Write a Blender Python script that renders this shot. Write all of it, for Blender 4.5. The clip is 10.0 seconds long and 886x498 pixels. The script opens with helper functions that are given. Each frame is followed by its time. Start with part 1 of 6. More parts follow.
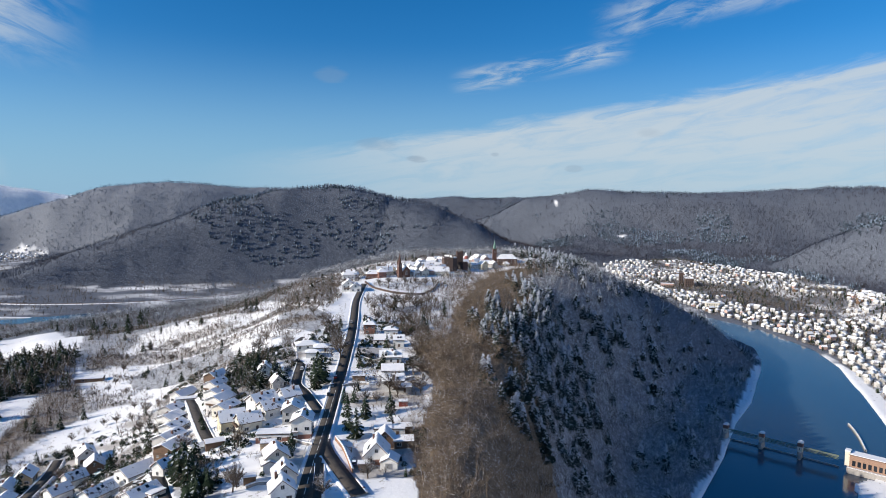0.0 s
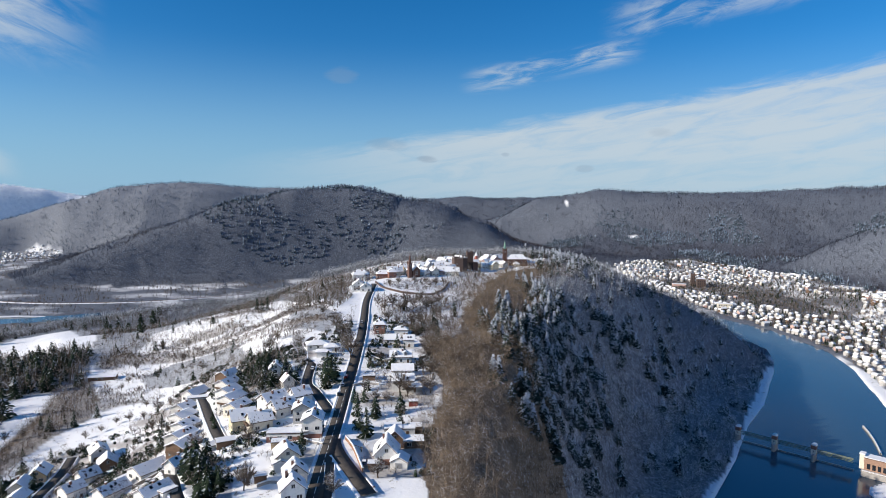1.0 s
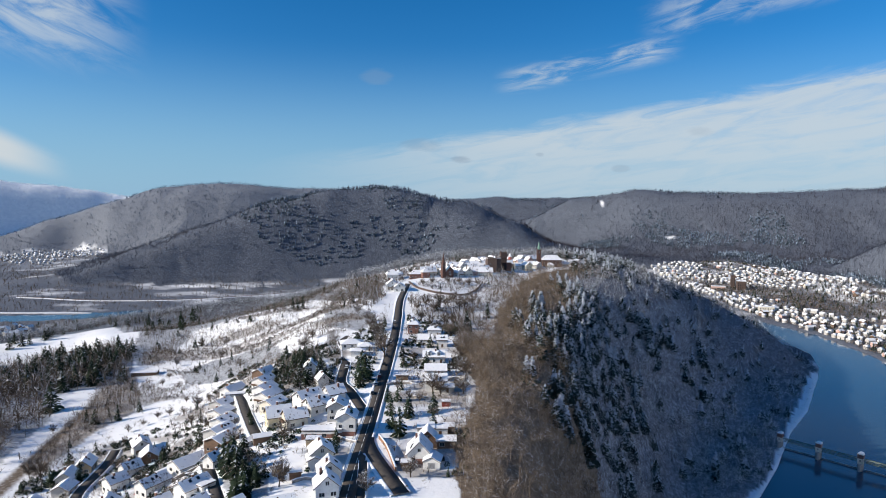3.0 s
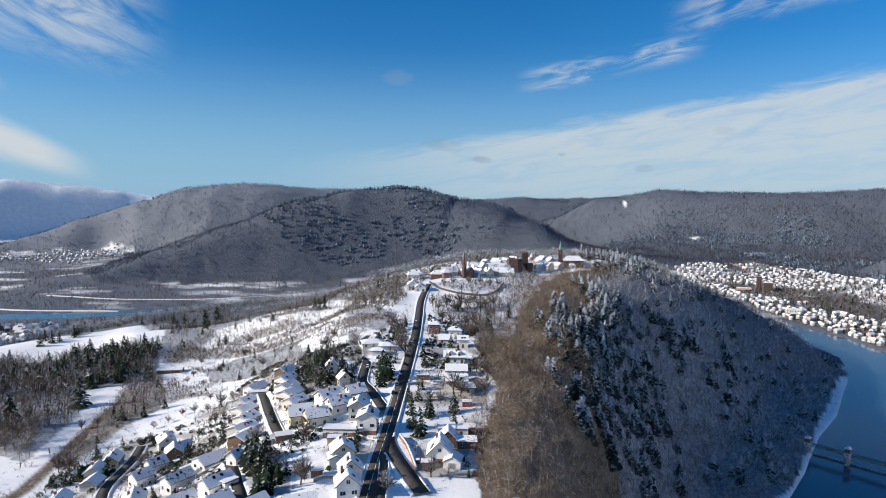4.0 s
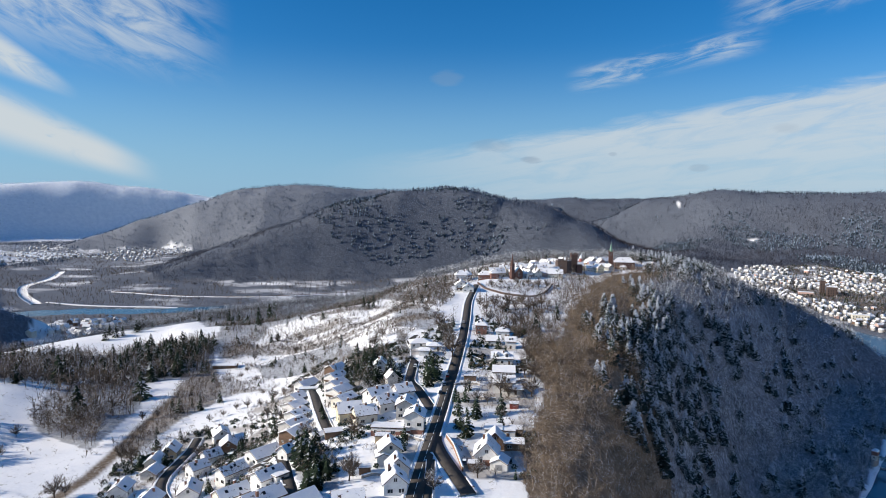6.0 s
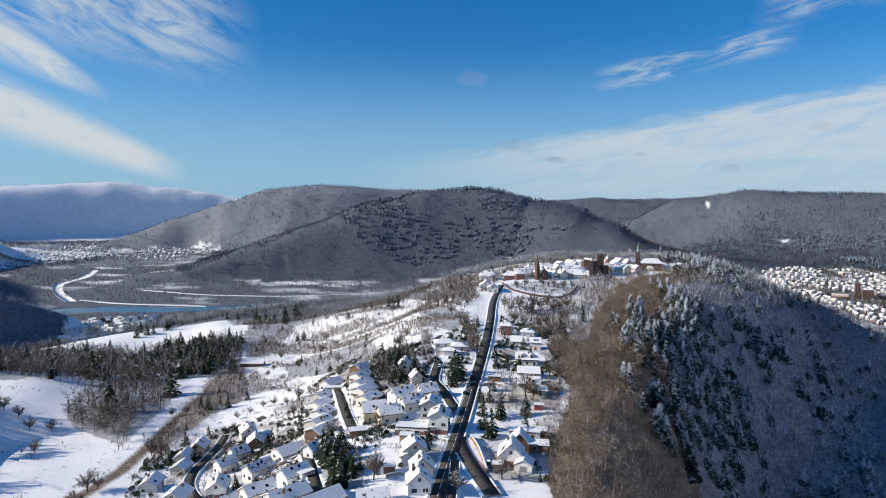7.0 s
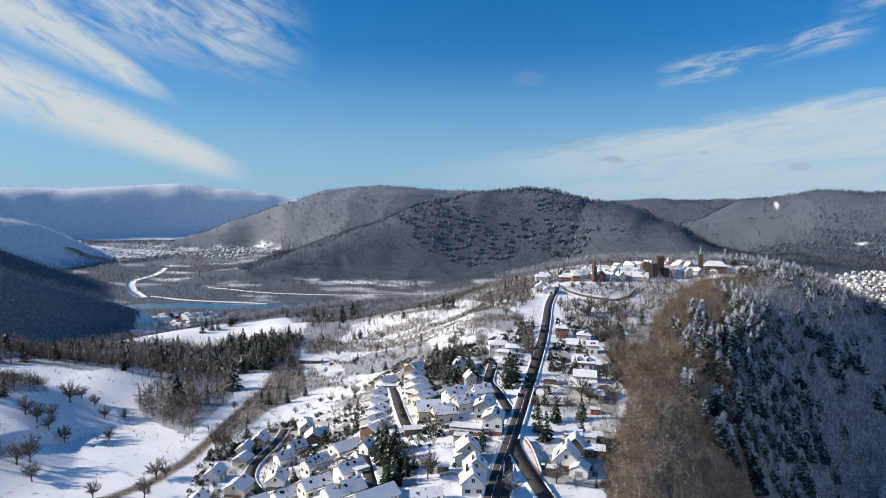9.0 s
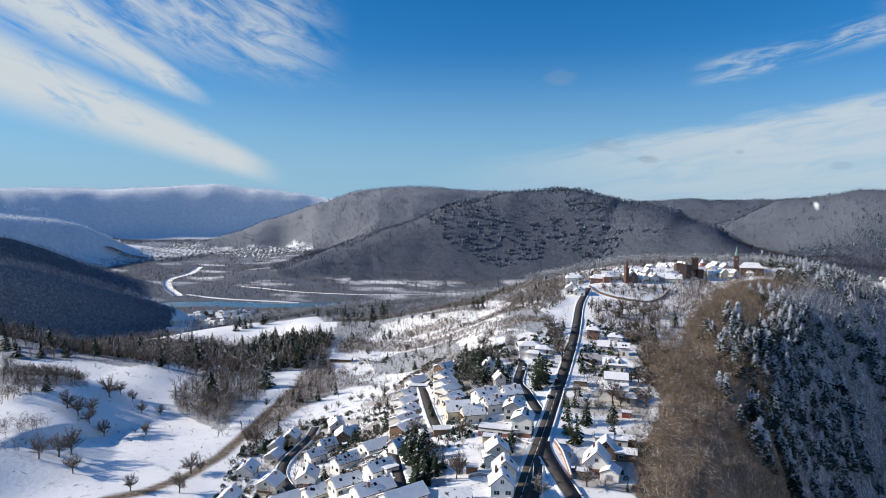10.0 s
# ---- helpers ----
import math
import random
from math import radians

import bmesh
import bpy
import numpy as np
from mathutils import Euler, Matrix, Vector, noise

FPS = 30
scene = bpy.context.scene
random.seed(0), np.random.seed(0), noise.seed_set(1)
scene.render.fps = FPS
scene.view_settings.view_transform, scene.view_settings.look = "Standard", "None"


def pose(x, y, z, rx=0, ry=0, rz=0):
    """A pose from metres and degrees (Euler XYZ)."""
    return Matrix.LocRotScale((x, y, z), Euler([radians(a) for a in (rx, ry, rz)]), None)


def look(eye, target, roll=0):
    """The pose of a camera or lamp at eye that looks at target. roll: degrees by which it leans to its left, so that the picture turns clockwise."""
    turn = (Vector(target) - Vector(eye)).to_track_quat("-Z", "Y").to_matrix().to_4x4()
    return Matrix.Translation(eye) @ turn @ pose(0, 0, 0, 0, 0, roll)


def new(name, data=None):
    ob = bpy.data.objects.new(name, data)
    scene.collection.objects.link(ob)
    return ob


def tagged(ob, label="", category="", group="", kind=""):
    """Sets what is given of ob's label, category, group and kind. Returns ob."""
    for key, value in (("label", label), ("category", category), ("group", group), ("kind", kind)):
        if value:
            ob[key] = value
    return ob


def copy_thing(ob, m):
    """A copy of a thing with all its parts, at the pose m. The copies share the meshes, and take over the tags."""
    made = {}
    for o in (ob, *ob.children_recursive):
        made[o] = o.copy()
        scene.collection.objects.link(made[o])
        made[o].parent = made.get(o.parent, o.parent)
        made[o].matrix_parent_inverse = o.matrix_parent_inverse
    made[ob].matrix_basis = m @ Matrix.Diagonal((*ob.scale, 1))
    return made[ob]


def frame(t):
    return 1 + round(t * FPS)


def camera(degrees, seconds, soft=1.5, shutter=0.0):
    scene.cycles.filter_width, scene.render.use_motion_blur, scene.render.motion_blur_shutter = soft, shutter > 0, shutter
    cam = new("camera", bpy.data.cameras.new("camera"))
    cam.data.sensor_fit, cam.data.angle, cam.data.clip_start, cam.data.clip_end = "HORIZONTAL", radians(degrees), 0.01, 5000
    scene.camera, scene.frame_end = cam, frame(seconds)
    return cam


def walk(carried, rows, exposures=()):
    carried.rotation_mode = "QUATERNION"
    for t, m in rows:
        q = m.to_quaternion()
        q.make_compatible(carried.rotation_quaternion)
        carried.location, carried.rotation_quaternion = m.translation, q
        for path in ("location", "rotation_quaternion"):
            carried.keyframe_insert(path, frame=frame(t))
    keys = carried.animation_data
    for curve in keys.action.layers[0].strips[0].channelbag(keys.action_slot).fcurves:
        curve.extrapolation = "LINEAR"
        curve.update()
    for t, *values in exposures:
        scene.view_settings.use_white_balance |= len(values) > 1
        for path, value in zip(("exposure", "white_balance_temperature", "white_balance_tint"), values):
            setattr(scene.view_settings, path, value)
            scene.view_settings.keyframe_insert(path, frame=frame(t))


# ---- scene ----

# The camera hovers over a snowy ridge above a river and turns to its left.
EYE = 235.0
TILT, LEAN = -4.19, -0.65
YAWS = [(0, 0), (.5, .37), (1, .96), (1.5, 1.63), (2, 2.42), (2.5, 3.23), (4, 6.11), (4.5, 7.15), (5, 8.29),
        (5.5, 9.47), (7, 12.98), (7.5, 14.2), (8, 15.5), (8.5, 16.85), (9, 18.19), (9.5, 19.59), (10, 21.0)]
cam = camera(72.2, 10.0, soft=0.6)
walk(cam, [(t, pose(0, 0, EYE, 90 + TILT, LEAN, a)) for t, a in YAWS])

# ---- light ----
SUN_AZ, SUN_EL = -109.0, 24.0          # degrees to the right of north (y), and above the horizon
world = bpy.data.worlds.new("winter_sky")
scene.world = world
world.use_nodes = True


class Num:
    """A number in a shader: sums, products and smooth steps as nodes."""

    def __init__(self, nt, socket):
        self.nt, self.socket = nt, socket

    def op(self, kind, *others):
        n = self.nt.nodes.new("ShaderNodeMath")
        n.operation = kind
        for k, v in enumerate((self, *others)):
            if isinstance(v, Num):
                self.nt.links.new(v.socket, n.inputs[k])
            else:
                n.inputs[k].default_value = v
        return Num(self.nt, n.outputs[0])

    def __add__(self, o):
        return self.op("ADD", o)

    def __sub__(self, o):
        return self.op("SUBTRACT", o)

    def __mul__(self, o):
        return self.op("MULTIPLY", o)

    def __truediv__(self, o):
        return self.op("DIVIDE", o)

    def step(self, lo, hi):
        n = self.nt.nodes.new("ShaderNodeMapRange")
        n.interpolation_type = "SMOOTHSTEP"
        self.nt.links.new(self.socket, n.inputs[0])
        n.inputs[1].default_value, n.inputs[2].default_value = lo, hi
        return Num(self.nt, n.outputs[0])


def mix_colour(nt, a, b):
    """A product of two colours."""
    m = nt.nodes.new("ShaderNodeMix")
    m.data_type, m.blend_type = "RGBA", "MULTIPLY"
    m.inputs[0].default_value = 1.0
    nt.links.new(a, m.inputs[6])
    m.inputs[7].default_value = b
    return m.outputs[2]


def sky_world():
    nt = world.node_tree
    nt.nodes.clear()
    N, L = nt.nodes.new, nt.links.new
    out, bg = N("ShaderNodeOutputWorld"), N("ShaderNodeBackground")
    sky = N("ShaderNodeTexSky")
    sky.sky_type, sky.sun_disc = "NISHITA", False
    sky.sun_elevation, sky.sun_rotation = radians(SUN_EL), radians(SUN_AZ)
    sky.altitude, sky.air_density, sky.dust_density, sky.ozone_density = 200, 1.0, SKY_DUST, 4.0
    tint = N("ShaderNodeHueSaturation")
    tint.inputs["Saturation"].default_value = SKY_SATURATION
    L(mix_colour(nt, sky.outputs[0], SKY_TINT), tint.inputs["Color"])
    # high thin cloud: long bands of cirrus, in degrees of bearing and height over the horizon
    xyz = N("ShaderNodeSeparateXYZ")
    L(N("ShaderNodeTexCoord").outputs["Generated"], xyz.inputs[0])
    x, y, z = (Num(nt, xyz.outputs[k]) for k in range(3))
    az = x.op("ARCTAN2", y) * 57.3
    el = z.op("ARCSINE") * 57.3

    def wisps(along, across, lean, scale, seed):
        v = N("ShaderNodeCombineXYZ")
        for k, n in enumerate((az * along, (el - az * lean) * across)):
            L(n.socket, v.inputs[k])
        v.inputs[2].default_value = seed
        n = N("ShaderNodeTexNoise")
        n.inputs["Scale"].default_value, n.inputs["Detail"].default_value = scale, 7
        n.inputs["Roughness"].default_value, n.inputs["Distortion"].default_value = 0.62, 0.7
        L(v.outputs[0], n.inputs["Vector"])
        return Num(nt, n.outputs["Fac"])

    def band(at, height_at, lean, wide, first, last, soft, taper=0.0):
        off = (el - (az - at) * lean - height_at).op("ABSOLUTE")
        w = (az - at) * taper + wide
        core = (w - off) / w
        return core.step(0.0, 0.8) * az.step(first - soft, first + soft) * (az * -1.0).step(-last - soft, -last + soft)

    fine = wisps(.10, .55, .15, 1.6, 3.0)
    left = wisps(.16, .5, -.42, 1.3, 8.0)
    sheet_edge = az * .14 + 6.95 + (fine - .5) * 2.4
    sheet_cover = (sheet_edge - el).step(-.2, 1.5) * az.step(-26, 4) * (fine.step(.28, .6) * .35 + .5)
    c = sheet_cover * (el.step(-1, 7) * .45 + .5)
    b2 = band(8, 12.3, .17, 1.5, 2.0, 15.5, 2.0) * fine.step(.36, .66) * .72
    b3 = band(20, 16.6, .13, 2.2, 15, 33, 2.5) * wisps(.12, .5, .25, 1.5, 5).step(.38, .70) * .55
    b4 = band(-50, 7.5, -.36, 3.3, -90, -37.5, 2.5, -.14) * left.step(.20, .50)
    b5 = band(-50, 12.9, -.52, 3.0, -90, -43.0, 2.0, -.27) * left.step(.20, .52) * .95
    b6 = band(-42, 15.6, -.12, 5.6, -52, -33, 4.0) * left.step(.28, .66) * .72
    for b in (b2, b3, b4, b5, b6):
        c = c.op("MAXIMUM", b)
    low = (el * -1 + 15).step(0, 15) * .85
    h = N("ShaderNodeMix")
    h.data_type = "RGBA"
    L(low.socket, h.inputs[0])
    L(tint.outputs[0], h.inputs[6])
    h.inputs[7].default_value = LOW_SKY
    m = N("ShaderNodeMix")
    m.data_type = "RGBA"
    L(c.socket, m.inputs[0])
    L(h.outputs[2], m.inputs[6])
    m.inputs[7].default_value = CLOUD
    # small grey puffs of low cloud
    puff = None
    for at, up, wide, tall, dense in ((-2.4, 4.2, 1.1, .42, .55), (-6.2, 5.5, 2.4, .75, .30), (-10.4, 11.5, 1.7, .9, .22), (4.8, 4.7, .5, .25, .35), (12.0, 3.4, .9, .35, .3), (18.5, 6.5, 1.4, .5, .25)):
        off = ((az - at) / wide) * ((az - at) / wide) + ((el - up) / tall) * ((el - up) / tall) + (fine - .5) * 2.2
        one = (off * -1.0 + 1.0).step(0, .9) * dense
        puff = one if puff is None else puff.op("MAXIMUM", one)
    g = N("ShaderNodeMix")
    g.data_type = "RGBA"
    L(puff.socket, g.inputs[0])
    L(m.outputs[2], g.inputs[6])
    g.inputs[7].default_value = PUFF
    L(g.outputs[2], bg.inputs[0])
    bg.inputs[1].default_value = SKY
    L(bg.outputs[0], out.inputs[0])


SKY, SKY_DUST, SKY_SATURATION = 0.091, 0.3, 1.22
CLOUD = (5.6, 6.2, 6.6, 1)
PUFF = (2.6, 3.4, 4.4, 1)
LOW_SKY = (2.5, 4.5, 6.5, 1)
SKY_TINT = (0.82, 0.99, 1.15, 1)
sky_world()
sun = new("sun", bpy.data.lights.new("sun", "SUN"))
sun.data.energy, sun.data.angle, sun.data.color = 5.0, radians(0.5), (1.0, 0.90, 0.77)
_a, _e = radians(SUN_AZ), radians(SUN_EL)
sun.matrix_world = look((math.sin(_a) * math.cos(_e) * 100, math.cos(_a) * math.cos(_e) * 100, math.sin(_e) * 100), (0, 0, 0))
scene.view_settings.exposure = 0.22


# ---- small tools ----
def part(name, bm, material, parent=None, label=""):
    me = bpy.data.meshes.new(name)
    bm.to_mesh(me)
    bm.free()
    ob = new(name, me)
    for m in material if isinstance(material, (list, tuple)) else (material,):
        me.materials.append(m)
    ob.parent = parent
    if label:
        ob["label"] = label
    return ob


def sheet(name, verts, faces, material, parent=None):
    """One mesh object from arrays of corners and faces (all triangles or all quads)."""
    verts, faces = np.asarray(verts, np.float32), np.asarray(faces, np.int32)
    me = bpy.data.meshes.new(name)
    n, k = faces.shape
    me.vertices.add(len(verts))
    me.vertices.foreach_set("co", verts.ravel())
    me.loops.add(n * k)
    me.loops.foreach_set("vertex_index", faces.ravel())
    me.polygons.add(n)
    me.polygons.foreach_set("loop_start", np.arange(0, n * k, k, dtype=np.int32))
    me.update(calc_edges=True)
    me.validate()
    me.materials.append(material)
    ob = new(name, me)
    ob.parent = parent
    return ob


def lattice(ix, iy, seed):
    h = (ix * 374761393 + iy * 668265263 + seed * 144665) & 0xFFFFFFFF
    h = ((h ^ (h >> 13)) * 1274126177) & 0xFFFFFFFF
    return ((h ^ (h >> 16)) & 0xFFFF) / 65535.0


def value_noise(x, y, size, seed=0):
    x, y = np.asarray(x, float) / size, np.asarray(y, float) / size
    ix, iy = np.floor(x).astype(np.int64), np.floor(y).astype(np.int64)
    fx, fy = x - ix, y - iy
    fx, fy = fx * fx * (3 - 2 * fx), fy * fy * (3 - 2 * fy)
    a, b = lattice(ix, iy, seed), lattice(ix + 1, iy, seed)
    c, d = lattice(ix, iy + 1, seed), lattice(ix + 1, iy + 1, seed)
    return (a + (b - a) * fx) * (1 - fy) + (c + (d - c) * fx) * fy


def fbm(x, y, size, octaves=4, seed=0):
    return sum((value_noise(x, y, size / 2 ** k, seed + k) - .5) / 2 ** k for k in range(octaves))


def in_polygon(x, y, poly):
    x, y = np.asarray(x, float), np.asarray(y, float)
    inside = np.zeros(x.shape, bool)
    for (x1, y1), (x2, y2) in zip(poly, poly[1:] + poly[:1]):
        if y1 != y2:
            cross = ((y1 > y) != (y2 > y)) & (x < (x2 - x1) * (y - y1) / (y2 - y1) + x1)
            inside ^= cross
    return inside


def line_distance(x, y, line):
    """The distance from points to a line in the plan, and the line's height there (if it has one)."""
    best = np.full(np.shape(x), 1e18)
    height = np.zeros(np.shape(x))
    for a, b in zip(line, line[1:]):
        dx, dy = b[0] - a[0], b[1] - a[1]
        s = np.clip(((x - a[0]) * dx + (y - a[1]) * dy) / (dx * dx + dy * dy), 0, 1)
        d2 = (x - a[0] - s * dx) ** 2 + (y - a[1] - s * dy) ** 2
        near = d2 < best
        best = np.where(near, d2, best)
        if len(a) > 2:
            height = np.where(near, a[2] + s * (b[2] - a[2]), height)
    return np.sqrt(best), height


# ---- the lie of the land: crests, edges and valley lines in the plan, with their heights ----
RIVER = [(60, -260), (120, 150), (200, 330), (264, 445), (325, 534), (385, 610), (436, 680), (500, 790), (548, 900),
         (576, 1000), (574, 1150), (525, 1285), (390, 1420), (200, 1510), (-60, 1490), (-357, 1398), (-470, 1330), (-641, 1248), (-782, 1186), (-899, 1136), (-1002, 1108), (-1150, 1010), (-1290, 900)]
RIVER_HALF = 62


def river_half(x):
    """Half the river's width: it is narrower behind the hill and in the west."""
    return np.interp(x, [-500, 150, 270, 325, 436, 500, 548], [36, 62, 62, 74, 72, 58, 46])


MAIN_ROAD_CREST = [(-70, -300, 120), (-44, 100, 134), (-46, 190, 139), (-49, 260, 141), (-50, 300, 143), (-57, 390, 147),
                   (-70, 495, 152), (-62, 600, 156), (-20, 690, 158), (40, 790, 161), (90, 870, 160)]
SPUR = [(90, 870, 160), (150, 930, 153), (232, 965, 130), (328, 956, 94), (408, 914, 54), (462, 866, 14)]
WOOD_EDGE = [(-6, 60, 130), (-8, 194, 138), (-8, 227, 140), (-7, 271, 143), (-5, 340, 146), (3, 459, 150), (27, 617, 153), (65, 726, 156)]
LANE = [(-215, 80, 112), (-222, 180, 110), (-200, 212, 108), (-218, 275, 104), (-238, 328, 101), (-270, 414, 98), (-329, 553, 92)]
LOW_HILL = [(-600, 300, 124), (-458, 300, 114), (-434, 318, 111), (-398, 336, 106)]
LOW_HILL_FOOT = [(-700, 500, 50), (-560, 480, 72), (-420, 470, 84)]
NEAR_FIELD = [(-430, 60, 144), (-374, 238, 127), (-290, 178, 123), (-254, 213, 109)]
GULLY = [(-265, 265, 102), (-300, 340, 98), (-360, 440, 88), (-470, 580, 66)]
LENS_FIELD = [(-430, 590, 80), (-401, 606, 92), (-365, 612, 95), (-311, 540, 96)]
SHOULDER = [(-62, 640, 156), (-133, 634, 146), (-193, 618, 130), (-297, 640, 104), (-390, 700, 76)]
SIDE_VALLEY = [(-900, 300, 60), (-720, 600, 32), (-700, 800, 16), (-780, 900, 8), (-850, 1050, 4)]
HILLS = [
    [(-1200, -200, 230), (-966, 259, 185), (-839, 545, 155), (-807, 687, 98), (-797, 786, 56), (-807, 847, 10)],
    [(-1504, 547, 225), (-1426, 926, 150), (-1474, 1119, 78), (-1532, 1286, 6)],
    [(-2255, 821, 246), (-2181, 1416, 184), (-2170, 1606, 150), (-2157, 1862, 52), (-2157, 2012, 4)],
    [(-4347, 1165, 288), (-3774, 2451, 288), (-3613, 2683, 304), (-3312, 3046, 319), (-2988, 3365, 343), (-2603, 3609, 318),
     (-2319, 3740, 263), (-1860, 3988, 240)],
    [(-2342, 2601, 12), (-2016, 2675, 137), (-1686, 2720, 247), (-1566, 2791, 286), (-1312, 2919, 314), (-1073, 3015, 314),
     (-763, 3108, 309), (-445, 3169, 281), (0, 3300, 225)],
    [(-1139, 1595, 42), (-1078, 1667, 75), (-1021, 1731, 104), (-953, 1792, 135), (-863, 1849, 174), (-767, 1901, 218), (-675, 1957, 249), (-576, 2009, 271), (-385, 2075, 290), (-283, 2091, 286), (-164, 2084, 254),
     (-2, 2010, 208), (211, 1939, 118), (330, 1871, 70), (460, 1844, 16)],
    [(-816, 4629, 262), (-221, 4695, 262), (156, 4697, 288), (499, 4673, 288), (977, 4597, 270)],
    [(115, 3298, 22), (259, 3290, 162), (442, 3270, 258), (601, 3245, 293), (759, 3211, 316), (1134, 3099, 300), (1421, 2979, 305),
     (1679, 2956, 320), (2057, 2832, 330), (2681, 2250, 348)],
    [(1645, 950, 275), (1485, 1485, 262), (1293, 1780, 205), (1192, 1908, 127), (1115, 2012, 58)],
    [(900, -900, 250), (1000, 0, 270), (1300, 500, 280), (1645, 950, 275)],
    [(-900, -2500, 260), (0, -3000, 280), (1500, -2500, 270)],
]
FEET = [
    [(-1139, 1533, 6), (-1008, 1555, 6), (-874, 1578, 6), (-740, 1611, 6), (-601, 1646, 6), (-484, 1669, 6), (-250, 1690, 7), (100, 1690, 7), (420, 1620, 6)],
    [(-1180, 1150, 5), (-1300, 1350, 6), (-1450, 1600, 7), (-1650, 1950, 9), (-2000, 2300, 9)],
    [(-850, 1250, 5), (-600, 1400, 5), (-300, 1580, 6)],
    [(532, 2135, 52), (770, 2114, 50), (964, 1977, 48), (1030, 1714, 48), (1058, 1456, 38), (900, 1000, 40), (760, 600, 40)],
    [(640, 1700, 14), (760, 1450, 14), (760, 1150, 12), (700, 850, 8), (600, 560, 6)],
    [(-300, 2550, 60), (120, 2500, 40), (330, 2900, 30)],
    [(-1800, 2450, 10), (-1400, 2150, 22), (-1000, 2250, 50), (-600, 2550, 80)],
    [(-2700, 2600, 12), (-2500, 3000, 8), (-2200, 3300, 30)],
    [(-1700, 1000, 10), (-1800, 1300, 4), (-1950, 1700, 4)],
    [(-1100, 600, 30), (-1150, 900, 8), (-1200, 1150, 4)],
    [(-1000, 3900, 120), (200, 3900, 110), (1200, 3900, 150)],
    [(-600, -1500, 90), (600, -1500, 60)],
]
CLOSE_LINES = [MAIN_ROAD_CREST, SPUR, WOOD_EDGE, LANE, LOW_HILL, LOW_HILL_FOOT, NEAR_FIELD, GULLY, LENS_FIELD, SHOULDER, SIDE_VALLEY]


def height(x, y, rough=True):
    x, y = np.asarray(x, float), np.asarray(y, float)
    top = np.zeros(x.shape)
    total = np.zeros(x.shape)
    for k, line in enumerate(CLOSE_LINES + HILLS + FEET):
        soft = 14.0 if k < 3 else 28.0 if k < len(CLOSE_LINES) else 30.0
        d, h = line_distance(x, y, line)
        w = (d * d + soft * soft) ** -1.5
        top += w * h
        total += w
    d, _ = line_distance(x, y, RIVER)
    w = (np.maximum(d - river_half(x), 0) ** 2 + 64.0) ** -1.5
    z = (top + w * 1.5) / (total + w)
    if rough:
        far = np.clip((np.hypot(x, y) - 700) / 1200, 0, 1)
        slope = np.clip(z / 60, 0, 1)
        z = z + slope * far * (fbm(x, y, 420, 4, 3) * 26 - np.abs(fbm(x + fbm(x, y, 300, 2, 15) * 120, y * .55, 210, 3, 12)) * 20 + 4)
        z = z + slope * (1 - far) * fbm(x, y, 90, 3, 9) * 3
    bed = np.clip((river_half(x) - d) / 6, 0, 1) * ~in_polygon(x, y, ISLAND)
    return z * (1 - bed) - 4 * bed


EAST_WOOD = [(-9, 60), (-6, 204), (-5, 237), (-4, 283), (-2, 355), (6, 480), (18, 560), (32, 640), (60, 700), (110, 760), (160, 860),
             (150, 905), (60, 950), (0, 1060), (100, 1300), (420, 1300), (528, 1000), (526, 860), (458, 765), (346, 648), (266, 573), (215, 480), (120, 260), (70, 60)]


def wood_cover(x, y, z=None):
    """1 where woods stand, 0 in the open."""
    x, y = np.asarray(x, float), np.asarray(y, float)
    z = height(x, y) if z is None else z
    r = np.hypot(x, y)
    river, _ = line_distance(x, y, RIVER)
    river = river - river_half(x) + RIVER_HALF
    edge = fbm(x, y, 60, 3, 21)
    cover = (in_polygon(x + edge * 24, y + edge * 10, EAST_WOOD) & (river > RIVER_HALF + 6 + edge * 9))
    hill = (r > 850) & (z > 10 + edge * 10) & (river > RIVER_HALF + 30)
    hill &= ~(in_polygon(x, y, EAST_TOWN) | in_polygon(x, y, VALLEY_VILLAGE) | in_polygon(x, y, WEST_TOWN) | in_polygon(x, y, FAR_TOWN) | (in_polygon(x, y, VALLEY_FIELDS) & (z < 45)))
    hill &= ~((x > 430) & (y > 300) & (y < 2300) & (z < 34))
    for cx, cy, along, across in CLEARINGS:
        hill &= ((x - cx) / along) ** 2 + ((y - cy) / across) ** 2 > 1 + edge
    return np.where(cover | hill, 1.0, 0.0)


# ---- the plan: houses (place, heading of the ridge, length, width, wall, pitch, colour, roof), lines and trees ----
SOUTH_HOUSES = [
    (-182.9, 225.6, -16, 8.8, 7.2, 4.5, 35, "white", "g"),
    (-158.7, 210.4, -10, 9.6, 8.8, 6, 32, "cream", "g"),
    (-168.8, 195.7, -16, 9.6, 7.2, 4.5, 35, "white", "g"),
    (-183.8, 247.0, -8, 8.0, 7.2, 4, 30, "grey", "m"),
    (-192.1, 260.6, -16, 8.8, 7.2, 4.5, 35, "cream", "g"),
    (-193.6, 275.5, -18, 9.6, 7.2, 4.5, 38, "ochre", "g"),
    (-146.0, 219.2, -25, 8.8, 8.0, 5, 35, "brickbase", "g"),
    (-160.8, 247.7, 28, 8.0, 7.2, 6, 32, "white", "m"),
    (-164.8, 265.7, 32, 8.0, 7.2, 5, 35, "white", "m"),
    (-164.3, 280.7, -30, 8.8, 8.0, 4, 38, "brown", "m"),
    (-175.9, 293.1, -38, 9.6, 8.0, 6, 36, "white", "g"),
]
